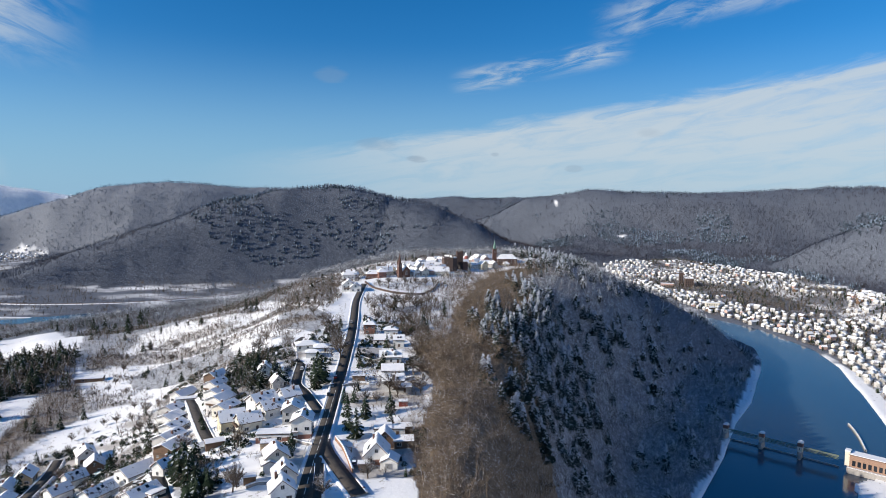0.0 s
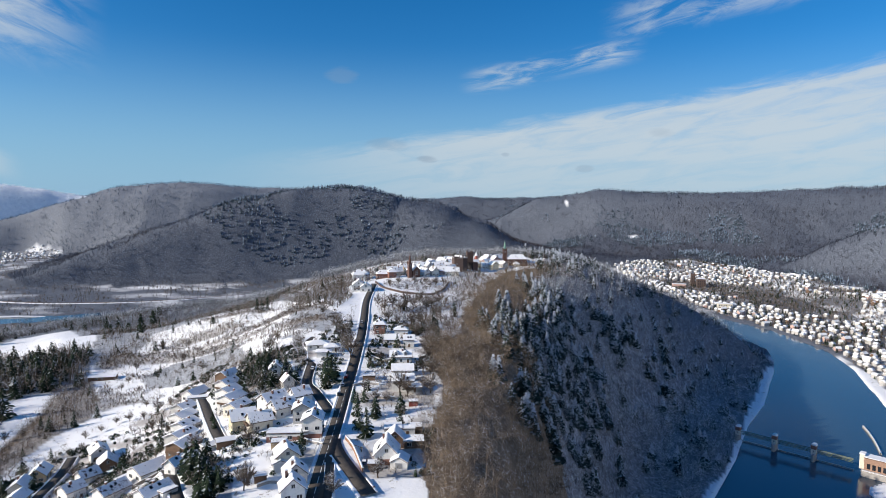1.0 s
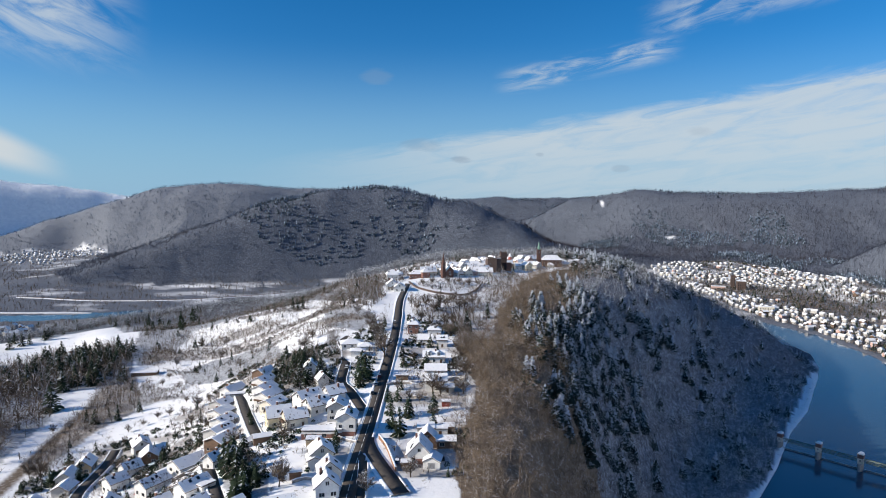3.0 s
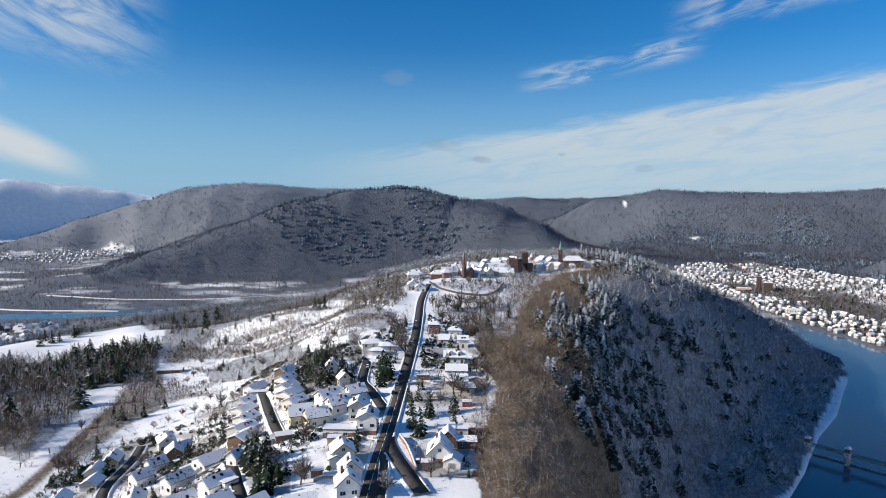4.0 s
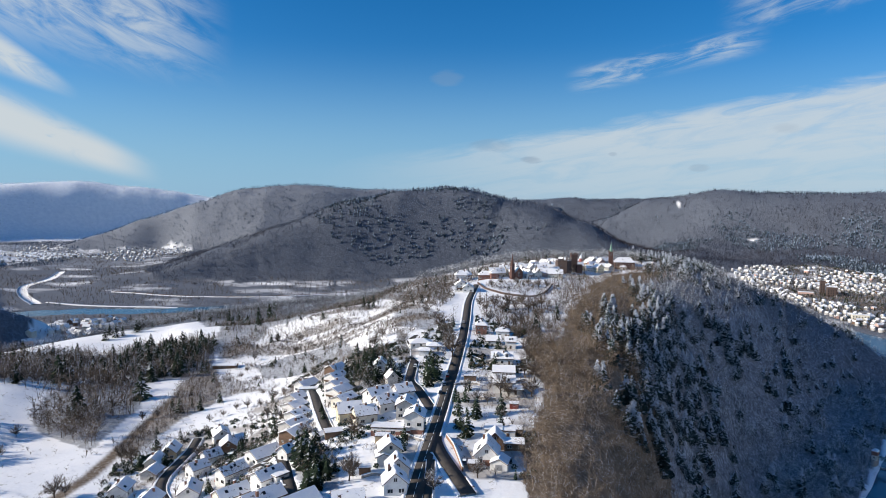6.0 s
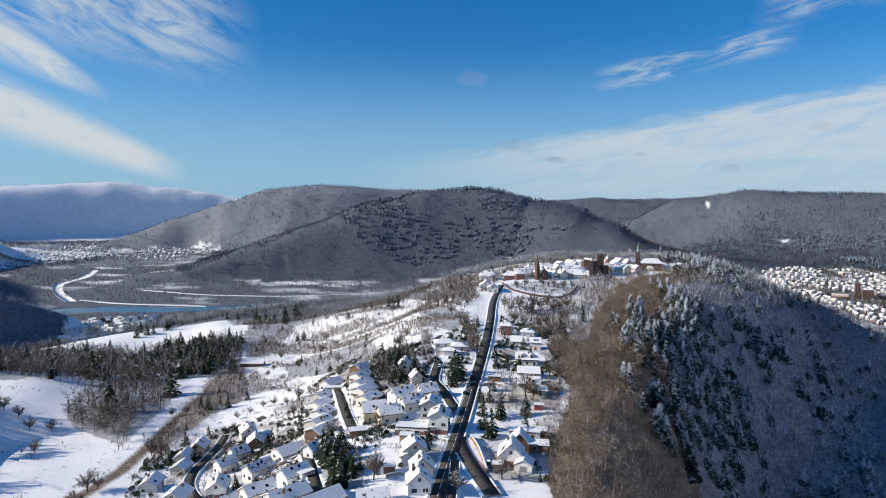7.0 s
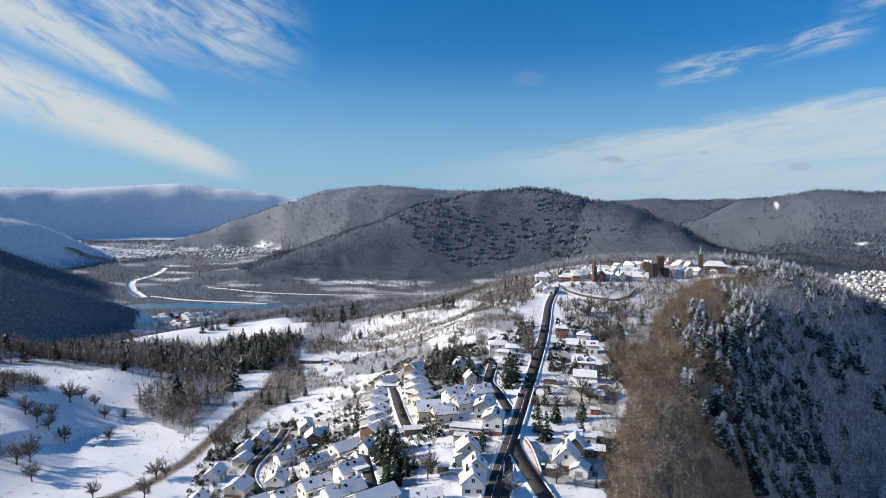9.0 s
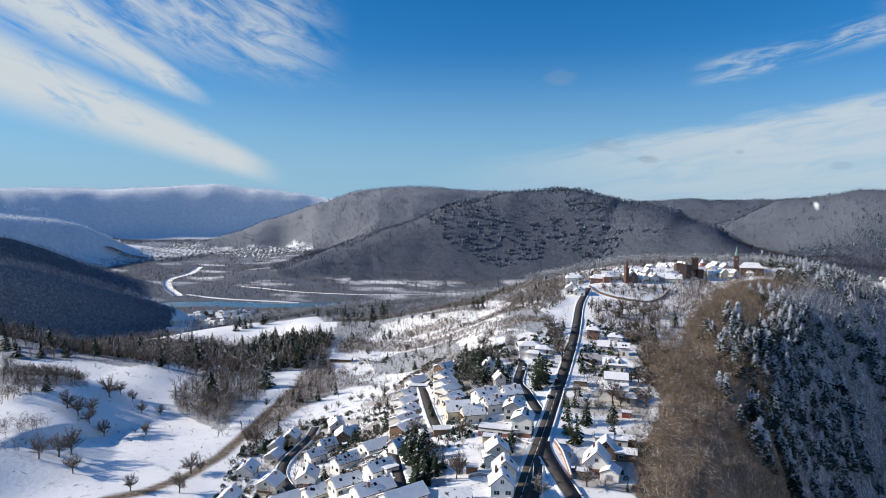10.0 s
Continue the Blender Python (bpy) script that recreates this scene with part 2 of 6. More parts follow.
MID_HOUSES = [
    (-133.5, 230.1, 25, 11.2, 7.2, 5.5, 32, "white", "m"),
    (-125.1, 242.7, 30, 12.8, 9.6, 4, 26, "white", "m"),
    (-136.4, 244.4, 25, 5.6, 4.8, 3, 8, "grey", "f"),
    (-102.5, 202.2, 30, 10.4, 7.2, 5, 30, "white", "m"),
    (-98.2, 202.2, 30, 5.6, 4.8, 3, 8, "white", "f"),
    (-114.2, 196.8, 32, 11.2, 7.2, 4.5, 32, "cream", "m"),
    (-95.2, 182.6, 32, 13.6, 8.0, 5, 30, "white", "m"),
    (-124.7, 194.8, 30, 11.2, 7.2, 4.5, 30, "cream", "m"),
    (-106.1, 227.6, 22, 7.2, 5.6, 5, 38, "white", "g"),
    (-80.9, 177.4, 32, 14.4, 8.0, 4, 30, "white", "g"),
    (-140.3, 194.8, 30, 11.2, 7.2, 4, 30, "white", "g"),
]
ROW_WEST = [
    (-145.1, 321.1, 18, 7.2, 7.2, 5, 24, "grey", "g"),
    (-138.5, 305.1, 18, 8.0, 7.2, 5, 22, "white", "g"),
    (-128.1, 285.1, 16, 8.0, 7.2, 5, 22, "white", "g"),
    (-122.8, 268.6, 16, 8.8, 7.2, 5, 22, "grey", "g"),
    (-114.0, 251.4, 16, 8.8, 7.2, 5, 22, "brown", "g"),
    (-148.5, 344.1, 20, 9.6, 7.2, 4, 28, "white", "g"),
    (-141.8, 331.9, 70, 11.2, 5.6, 3, 12, "white", "f"),
    (-98.4, 240.4, 40, 6.4, 4.8, 2.6, 22, "white", "m"),
    (-92.1, 241.0, 60, 7.2, 4.8, 2.6, 18, "brown", "g"),
]
ROW_EAST = [
    (-129.4, 343.4, 20, 8.0, 7.2, 5, 28, "brown", "g"),
    (-122.8, 326.0, 20, 8.0, 7.2, 5, 26, "white", "g"),
    (-116.8, 311.3, 18, 8.0, 7.2, 5, 24, "white", "g"),
    (-110.3, 298.4, 18, 8.8, 7.2, 5, 24, "white", "g"),
    (-102.6, 284.1, 22, 8.0, 6.4, 4, 24, "cream", "m"),
    (-91.6, 260.1, 60, 8.0, 7.2, 5, 38, "yellow", "m"),
    (-82.5, 255.0, 55, 7.2, 6.4, 4.5, 36, "cream", "m"),
    (-83.4, 277.9, 40, 8.8, 7.2, 5, 34, "white", "m"),
    (-76.4, 268.7, 45, 8.0, 6.4, 4.5, 34, "white", "m"),
    (-71.6, 281.3, 50, 6.4, 6.4, 5, 36, "white", "m"),
]
ROAD_WEST_HOUSES = [
    (-64.8, 260.4, -8, 8.8, 8.0, 7.5, 30, "grey", "g"),
    (-56.6, 243.5, -6, 8.8, 8.0, 9, 30, "brickbase", "g"),
    (-66.9, 240.2, 84, 14.4, 6.4, 3.6, 9, "brickbase", "f"),
    (-61.1, 241.0, 84, 6.4, 5.6, 3.2, 6, "brickbase", "f"),
    (-66.9, 230.2, 80, 5.6, 4.0, 2.8, 5, "ochre", "f"),
    (-59.5, 214.3, -22, 8.0, 8.0, 6, 38, "cream", "g"),
    (-61.3, 211.3, -22, 5.6, 4.8, 4, 24, "white", "g"),
    (-53.3, 202.1, -20, 6.4, 7.6, 5, 42, "white", "g"),
    (-51.5, 191.8, -20, 6.8, 7.6, 5, 42, "white", "g"),
    (-63.6, 179.1, 62, 9.6, 7.2, 4, 30, "white", "m"),
    (-65.4, 202.4, 70, 4.0, 3.2, 2.4, 8, "brown", "f"),
]
UPPER_WEST_HOUSES = [
    (-95.0, 322.3, -14, 7.2, 6.4, 7, 42, "white", "g"),
    (-83.6, 303.8, -30, 5.6, 5.6, 5, 46, "grey", "g"),
    (-82.0, 364.5, 70, 12.8, 9.6, 3, 20, "white", "p"),
    (-71.7, 358.7, 80, 8.8, 8.0, 3, 20, "white", "p"),
    (-74.6, 348.5, 80, 8.0, 6.4, 3, 18, "white", "p"),
    (-273.8, 465.1, 76, 19.2, 7.2, 3, 16, "brown", "g"),
]
EAST_HOUSES = [
    (-48.8, 407.1, 84, 7.2, 7.2, 8, 42, "redbrick", "p"),
    (-34.2, 405.6, 84, 8.8, 7.2, 5, 28, "white", "p"),
    (-38.2, 383.3, 84, 8.8, 7.2, 3.5, 36, "white", "g"),
    (-26.8, 375.5, 84, 6.4, 6.4, 6, 34, "white", "g"),
    (-29.1, 343.7, 84, 12.0, 7.2, 4.5, 38, "white", "x"),
    (-26.0, 319.4, 84, 11.2, 7.2, 4, 34, "white", "m"),
    (-24.0, 297.7, 84, 10.4, 7.2, 6.5, 34, "white", "g"),
    (-18.0, 294.6, 84, 6.4, 4.8, 3, 22, "grey", "g"),
    (-42.8, 310.8, 84, 6.4, 4.0, 2.4, 5, "brown", "f"),
    (-17.4, 275.8, 84, 4.0, 3.2, 2.4, 14, "redwood", "g"),
]
SOUTHEAST_HOUSES = [
    (-23.8, 245.8, 84, 7.2, 7.2, 4, 4, "grey", "f"),
    (-17.6, 245.3, 84, 5.6, 4.8, 3.5, 4, "white", "f"),
    (-14.3, 247.3, 84, 4.8, 4.8, 3, 4, "brown", "f"),
    (-24.0, 223.9, -4, 9.6, 8.8, 4.5, 46, "brickbase", "m"),
    (-22.1, 236.0, -4, 7.2, 7.2, 4, 44, "brown", "g"),
    (-14.7, 235.2, 84, 7.2, 5.6, 3.2, 20, "brown", "g"),
    (-18.5, 218.7, 4, 6.4, 6.4, 2.8, 28, "white", "g"),
    (-28.1, 216.5, 84, 4.0, 3.2, 2, 5, "brown", "f"),
]
GATE_HOUSES = [
    (-102.6, 658.1, 75, 13, 11, 9, 40, "white", "p"),
    (-97.6, 668.8, -5, 12, 10, 7, 40, "white", "p"),
    (-87.3, 561.3, -10, 13, 11, 7, 38, "white", "g"),
    (-80.0, 557.3, -10, 11, 10, 5, 36, "white", "g"),
    (-74.1, 652.0, 78, 16, 10, 6, 36, "redbrick", "p"),
    (-65.0, 647.3, -20, 9, 8, 8, 40, "redbrick", "p"),
    (-65.5, 681.3, 70, 18, 10, 5, 42, "cream", "g"),
    (-60.9, 716.6, -10, 10, 8, 6, 45, "white", "g"),
    (-0.8, 670.4, 84, 16, 9, 6, 44, "cream", "g"),
    (-8.5, 671.4, 80, 12, 9, 6, 44, "pink", "g"),
    (-15.3, 674.8, 78, 10, 9, 6, 42, "yellow", "g"),
]
VILLAGE_HOUSES = [
    (-45.6, 700.9, -20, 11, 9, 6, 44, "white", "g"),
    (-37.7, 689.1, -15, 10, 9, 6, 46, "white", "g"),
    (-33.7, 713.8, 70, 10, 9, 6, 42, "cream", "g"),
    (-27.4, 706.9, -20, 10, 8, 7, 46, "white", "g"),
    (-22.2, 709.1, 80, 11, 9, 6, 44, "ochre", "g"),
    (-4.6, 717.0, 80, 11, 9, 6, 44, "red", "g"),
    (-14.2, 721.8, 76, 10, 9, 7, 44, "white", "g"),
    (-7.8, 732.4, -10, 9, 9, 7, 44, "cream", "g"),
    (-0.0, 734.8, 80, 11, 9, 7, 42, "white", "g"),
    (-43.5, 723.7, 80, 12, 9, 6, 42, "white", "g"),
    (40.0, 735.6, 70, 12, 9, 5, 38, "white", "g"),
]
CHURCH_LANE_HOUSES = [
    (49.0, 732.1, -30, 11, 9, 8, 40, "yellow", "x"),
    (54.3, 753.3, 80, 18, 9, 5, 32, "pink", "g"),
    (61.6, 750.4, -40, 11, 9, 5, 36, "grey", "m"),
    (79.7, 760.3, 80, 7, 7, 4, 32, "cream", "p"),
    (97.6, 776.7, 80, 14, 8, 4, 26, "white", "g"),
    (111.5, 795.4, 70, 10, 8, 4, 30, "cream", "g"),
    (120.2, 807.8, -20, 9, 8, 4, 34, "white", "g"),
]
MAIN_ROAD = [(-44.1, 187.2), (-46.1, 210.3), (-47.9, 237.4), (-49.8, 265.2), (-51.8, 293.6), (-54.7, 336.5), (-59.2, 390.8), (-65.0, 445.6), (-72.0, 506.4), (-75.2, 558.6), (-76.7, 596.5)]
MAIN_ROAD_FORK = [(-48.3, 244.6), (-46.0, 233.4), (-42.3, 223.9), (-37.9, 215.5), (-32.3, 205.5), (-27.0, 196.3)]
SLIP_ROAD = [(-44.2, 216.6), (-43.0, 210.3), (-41.7, 201.3), (-39.6, 188.6)]
WEST_ROAD = [(-54.0, 266.0), (-60.3, 279.0), (-67.6, 293.9), (-73.8, 304.5), (-76.5, 320.4), (-79.2, 339.6), (-83.6, 357.7), (-91.3, 379.0), (-89.7, 393.1)]
ESTATE_ROAD = [(-163.3, 378.1), (-130.6, 314.0), (-118.2, 289.1), (-103.2, 259.4), (-93.0, 240.6)]
LOWER_ROAD = [(-128.8, 191.3), (-147.5, 210.1), (-160.7, 222.4), (-169.6, 233.0), (-176.8, 247.2), (-181.8, 265.1), (-185.9, 281.0), (-191.6, 296.5)]
CROSS_ROAD = [(-126.2, 231.4), (-119.5, 233.6), (-113.7, 234.0), (-101.7, 214.4), (-91.3, 196.5), (-80.7, 177.0)]
FIELD_TRACK = [(-217.8, 179.4), (-209.6, 192.6), (-206.8, 211.8), (-212.8, 241.8), (-224.6, 272.7), (-238.9, 311.6), (-256.4, 367.3), (-286.3, 443.5), (-326.9, 544.9), (-347.2, 598.6)]
VILLAGE_WALL = [(-77.4, 606.3), (-67.4, 577.2), (-55.8, 559.9), (-43.4, 545.8), (-30.4, 542.6), (-19.0, 546.3), (-10.5, 572.7), (-3.0, 626.7)]
ROAD_WALL = [(-42.1, 238.0), (-38.1, 230.5), (-34.9, 222.0), (-31.4, 212.0)]
HILL_PATH = [(-217.9, 601.6), (-208.7, 566.5), (-197.3, 537.4), (-171.9, 479.7), (-147.1, 431.0), (-119.6, 377.2)]
SPRUCES = [
    (-328.0, 628.0, 21), (-371.5, 741.3, 24), (-695.5, 983.1, 18), (-508.0, 659.9, 17), (-41.4, 263.3, 11), (-33.2, 262.2, 10),
    (-22.7, 267.9, 10), (-34.4, 241.9, 13), (-38.3, 248.7, 8), (-135.9, 274.9, 9), (-129.0, 271.9, 8), (-156.9, 319.7, 7),
    (-98.7, 220.0, 13), (-93.8, 215.5, 14), (-92.5, 209.3, 13), (-89.3, 211.3, 11), (-86.5, 202.0, 12), (-91.6, 220.9, 12),
    (-219.1, 364.4, 9), (-54.8, 243.9, 11), (-62.9, 298.4, 16), (-61.7, 306.6, 15), (-65.3, 316.1, 14), (-60.8, 313.5, 12),
    (-120.7, 337.7, 10), (-116.1, 338.6, 9), (-108.7, 323.3, 9), (-176.9, 406.3, 8), (-189.1, 409.9, 7), (-106.4, 265.3, 7),
    (-113.0, 280.2, 6), (-423.5, 730.1, 16), (-412.2, 735.3, 15), (-186.5, 260.8, 10), (-197.3, 256.2, 9), (-93.4, 323.5, 10),
    (-89.3, 316.2, 9), (-86.3, 319.0, 8), (-91.7, 331.2, 8), (-193.2, 593.3, 12), (-186.1, 586.7, 11), (-170.6, 465.1, 7),
    (-12.9, 424.6, 14), (-9.6, 401.6, 12), (-45.4, 279.0, 8), (-374.2, 489.1, 16), (-341.2, 455.7, 15), (-349.4, 475.4, 17),
    (-368.6, 471.5, 14), (-316.8, 441.5, 13), (-364.5, 458.0, 12), (-389.7, 481.2, 12), (-323.5, 482.0, 13), (-333.0, 505.9, 14),
    (-308.3, 477.7, 12), (-309.2, 451.8, 11), (-288.3, 460.3, 10), (-393.5, 564.4, 14), (-393.2, 555.5, 13), (-531.9, 643.0, 15),
    (-515.9, 634.4, 16), (-519.6, 620.5, 14), (-512.6, 641.5, 13),
]
BARE_TREES = [
    (-277.8, 255.5, 8), (-251.2, 190.0, 10), (-215.7, 189.3, 8), (-207.1, 215.6, 11), (-196.2, 196.9, 10), (-205.2, 219.0, 7),
    (-268.7, 202.9, 14), (-269.2, 196.7, 12), (-271.4, 188.7, 11), (-333.0, 278.3, 15), (-299.4, 237.3, 9), (-291.8, 239.7, 10),
    (-318.3, 238.4, 11), (-308.5, 237.7, 12), (-311.9, 249.1, 10), (-337.1, 290.3, 9), (-325.4, 288.7, 8), (-306.4, 278.7, 9),
    (-298.9, 286.1, 7), (-249.4, 327.2, 6), (-206.5, 261.9, 12), (-213.5, 263.7, 9), (-176.9, 273.8, 7), (-108.2, 249.2, 8),
    (-172.2, 347.3, 9), (-186.9, 342.4, 6), (-194.4, 342.4, 5), (-197.4, 331.8, 5), (-201.8, 324.0, 5), (-192.4, 305.7, 5),
    (-178.1, 341.4, 5), (-140.2, 295.3, 8), (-160.9, 317.1, 7), (-81.0, 237.4, 9), (-69.1, 196.0, 9), (-69.0, 199.7, 8),
    (-38.9, 194.6, 8), (-25.5, 209.1, 8), (-25.1, 292.8, 11), (-21.3, 287.7, 9), (-35.4, 281.5, 6), (-30.0, 279.3, 6),
    (-42.6, 294.8, 6), (-115.4, 378.7, 12), (-117.7, 403.4, 8), (-77.2, 408.0, 13), (-69.1, 379.5, 12), (-58.5, 345.8, 14),
    (-64.1, 367.5, 12), (-98.1, 459.1, 9), (-84.6, 431.3, 8), (-267.8, 549.9, 8), (-258.9, 487.0, 7), (-243.8, 446.6, 6),
    (-224.9, 496.9, 8), (-178.7, 426.7, 8), (-237.4, 537.8, 7), (-189.8, 367.9, 5), (-169.2, 356.3, 5), (-237.6, 425.8, 6),
    (-218.0, 412.9, 5),
]
WALL_TREES = [
    (-52.9, 472.4, 10), (-48.0, 485.3, 12), (-40.2, 470.7, 12), (-37.1, 492.9, 14), (-31.1, 486.8, 12), (-26.7, 504.4, 13),
    (-20.5, 482.6, 14), (-16.9, 493.8, 12), (-10.9, 503.7, 12), (-60.4, 491.0, 9), (-46.8, 441.2, 10), (-40.0, 436.1, 9),
    (-23.8, 437.2, 13), (-19.3, 422.6, 13), (-14.7, 399.9, 14), (-23.5, 404.9, 10), (-11.6, 365.2, 13), (-13.8, 347.7, 12),
    (-15.3, 322.4, 11), (-9.5, 315.9, 12), (-9.7, 290.8, 11), (-16.1, 363.6, 11), (-11.5, 458.8, 13), (-29.3, 434.8, 10),
    (-33.3, 415.6, 8), (-61.3, 587.2, 8), (-53.2, 600.2, 9), (-38.0, 606.8, 8), (-26.6, 606.1, 9), (-16.4, 605.5, 10),
    (-8.8, 606.0, 10),
]
PARKED_CARS = [
    (-55.1, 311.6, "red"), (-54.1, 287.0, "black"), (-54.6, 299.6, "silver"), (-55.9, 330.8, "black"), (-57.0, 346.4, "black"), (-58.8, 373.1, "white"),
    (-63.4, 414.5, "black"), (-64.8, 430.8, "silver"), (-76.1, 326.5, "white"), (-31.7, 217.7, "blue"), (-118.4, 229.2, "white"), (-152.1, 201.6, "silver"),
    (-141.8, 233.3, "red"), (-15.3, 222.4, "black"), (-81.8, 339.3, "black"),
]
GULLY_WOOD = [(-323.5, 319.8), (-348.7, 359.1), (-360.2, 402.7), (-346.2, 428.9), (-300.5, 396.1), (-267.5, 349.1), (-259.7, 321.2), (-240.2, 274.6), (-267.5, 286.2), (-296.3, 297.4)]
LEFT_WOOD = [(-379.5, 241.2), (-414.9, 286.7), (-395.5, 301.4), (-358.2, 280.7), (-340.4, 248.1), (-341.6, 228.9), (-338.1, 214.3)]
LANE_HEDGE = [(-222.6, 270.3), (-251.1, 346.3), (-289.0, 437.2), (-281.1, 462.8), (-231.7, 389.4), (-221.9, 361.5), (-224.7, 328.0), (-217.1, 288.4), (-210.8, 265.0)]
SHOULDER_WOOD = [(-319.4, 537.0), (-315.2, 603.6), (-266.0, 617.7), (-292.3, 848.4), (-184.4, 756.5), (-120.1, 660.4), (-114.0, 543.8), (-155.6, 550.5), (-200.6, 549.4), (-236.1, 548.6), (-257.7, 517.0), (-268.8, 481.6)]
DARK_CLUMP = [(-376.9, 458.9), (-433.8, 547.3), (-379.9, 544.8), (-343.1, 548.0), (-281.1, 462.8), (-286.3, 426.5), (-309.5, 411.8)]
GROVE = [(-124.5, 345.2), (-110.9, 355.6), (-87.9, 330.7), (-77.7, 298.7), (-93.5, 300.7), (-99.9, 294.0), (-113.0, 316.4)]
GARDEN_GROVE = [(-93.3, 204.4), (-95.0, 219.0), (-86.7, 216.6), (-75.7, 203.2), (-70.5, 189.5), (-81.1, 187.3)]
VERGE_WOOD = [(-75.1, 417.2), (-78.0, 489.1), (-64.4, 397.9), (-56.5, 325.7), (-61.7, 329.0), (-67.9, 365.6)]
WALL_WOOD = [(-18.1, 523.5), (-6.7, 629.1), (20.6, 702.8), (37.9, 692.3), (19.9, 506.1), (-5.5, 367.8), (-11.0, 365.5), (-16.8, 423.4)]
SCRUB_SLOPE = [(-223.5, 375.6), (-179.1, 377.1), (-151.2, 371.1), (-103.7, 344.1), (-94.1, 405.1), (-87.2, 459.3), (-110.9, 541.6), (-192.0, 593.6), (-296.9, 624.1), (-319.4, 537.0)]
GARDENS = [(-179.4, 199.3), (-213.0, 258.4), (-214.3, 306.8), (-186.2, 312.9), (-175.2, 360.0), (-170.2, 417.5), (-112.3, 372.3), (-90.7, 390.5), (-73.0, 464.0), (-14.0, 424.3), (-5.1, 210.2)]
EAST_TOWN = [(534.4, 1998.3), (849.3, 2186.7), (953.2, 1937.8), (1005.1, 1687.7), (1027.1, 1410.9), (620, 690), (530, 690), (590, 850), (630, 1000), (630, 1160), (594.6, 1340.6), (569.8, 1456.4), (550.3, 1646.9)]
WEST_TOWN = [(-1848.0, 2077.7), (-1957.2, 2435.8), (-1770.6, 2545.0), (-1596.3, 2457.8), (-1521.4, 2270.9), (-1478.4, 1938.6)]
FAR_TOWN = [(-1353.8, 999.9), (-2067.4, 1787.6), (-2448.9, 2541.2), (-1887.7, 2194.2), (-1780.1, 1845.7), (-2005.4, 1657.9)]
VALLEY_VILLAGE = [(-729.8, 718.6), (-902.0, 955.0), (-854.7, 1025.0), (-797.4, 1007.2), (-768.6, 890.5), (-618.4, 653.9)]
FIR_SLOPE = [(46, 500), (72, 610), (96, 625), (118, 590), (134, 540), (114, 455), (68, 345), (40, 290), (26, 300), (22, 340), (20, 410)]
FIR_PATCH = [(160, 612), (209, 690), (262, 752), (288, 752), (226, 640), (180, 597)]
FIR_CREST = [(106.2, 777.3), (309.8, 1832.9), (507.5, 1964.6), (564.2, 1846.8), (478.5, 1665.5), (148.3, 732.1)]
GATE_WOOD = [(-158.6, 571.0), (-159.7, 711.5), (-126.8, 753.8), (-104.3, 650.1), (-87.1, 521.3), (-91.3, 480.4), (-118.0, 505.8)]
CREST_WOOD = [(100, 770), (150, 800), (190, 880), (150, 930), (110, 900), (95, 830)]
PLATEAU_WOOD = [(-110, 600), (-40, 700), (30, 790), (60, 860), (-20, 860), (-110, 740)]
VILLAGE_PLOT = [(-62, 655), (-25, 655), (0, 690), (40, 745), (70, 800), (20, 800), (-30, 745), (-70, 690)]
FIR_HILL = [(-734.0, 1795.6), (-991.1, 2704.5), (-545.1, 1865.7), (-257.4, 1915.9), (-25.8, 1914.5), (-78.0, 1890.3), (-320.1, 1865.8), (-557.8, 1792.3)]
FIR_HILL_EAST = [(679.3, 2923.4), (821.0, 2851.7), (804.9, 2699.8), (1014.3, 2592.5), (958.5, 2474.0), (749.7, 2468.2), (687.2, 2678.2)]
FIR_SPUR = [(1569.9, 2435.5), (1743.2, 2472.3), (1768.9, 2440.9), (1250.1, 1721.9), (1211.1, 1819.6)]
ORCHARD = [(-190.5, 294.9), (-215.1, 361.5), (-192.1, 394.7), (-149.8, 331.6), (-138.9, 285.7), (-175.3, 307.4)]
FIELD_BELT = [(-536.0, 342.6), (-748.7, 588.9), (-525.5, 542.3), (-433.9, 577.9), (-336.9, 549.1), (-293.2, 482.7), (-304.5, 453.5), (-305.3, 421.4), (-376.9, 458.9), (-392.2, 404.2), (-394.5, 348.2), (-428.2, 341.2), (-461.8, 310.9), (-451.5, 287.7)]
FIELD_BRUSH = [(-467.3, 298.0), (-431.8, 298.6), (-390.9, 306.5), (-348.1, 276.6), (-347.1, 253.1), (-374.2, 237.7)]
FIELD_SHRUBS = [(-309.2, 195.7), (-313.2, 212.5), (-297.3, 214.7), (-275.0, 195.4), (-272.8, 181.9), (-279.4, 176.4)]
FIR_CLUMP = [(-467.6, 590.2), (-393.5, 564.4), (-339.1, 558.3), (-288.3, 460.3), (-295.1, 423.0), (-338.5, 430.6)]
LENS_SIDES = [(-818.6, 1016.1), (-824.9, 1099.6), (-755.7, 1171.8), (-461.7, 970.1), (-360.4, 757.6), (-328.0, 563.1), (-375.0, 630.5), (-465.8, 722.1), (-506.3, 699.8), (-503.0, 658.1)]
RIDGE_WOOD = [(-325.5, 528.0), (-416.2, 715.3), (-399.0, 796.3), (-370.8, 871.8), (-310.0, 935.9), (-158.5, 642.6), (-127.7, 670.6), (-101.3, 590.0), (-91.9, 507.6), (-158.6, 597.3), (-236.0, 692.6), (-265.2, 622.9), (-303.9, 605.8), (-283.6, 520.1), (-291.0, 486.6)]
STRIP_WOOD_A = [(-242.6, 460.0), (-229.2, 492.7), (-170.1, 471.8), (-129.1, 382.9), (-171.6, 401.2), (-215.9, 420.4)]
STRIP_WOOD_B = [(-140.0, 392.9), (-111.9, 380.0), (-86.3, 317.9), (-103.7, 311.2)]
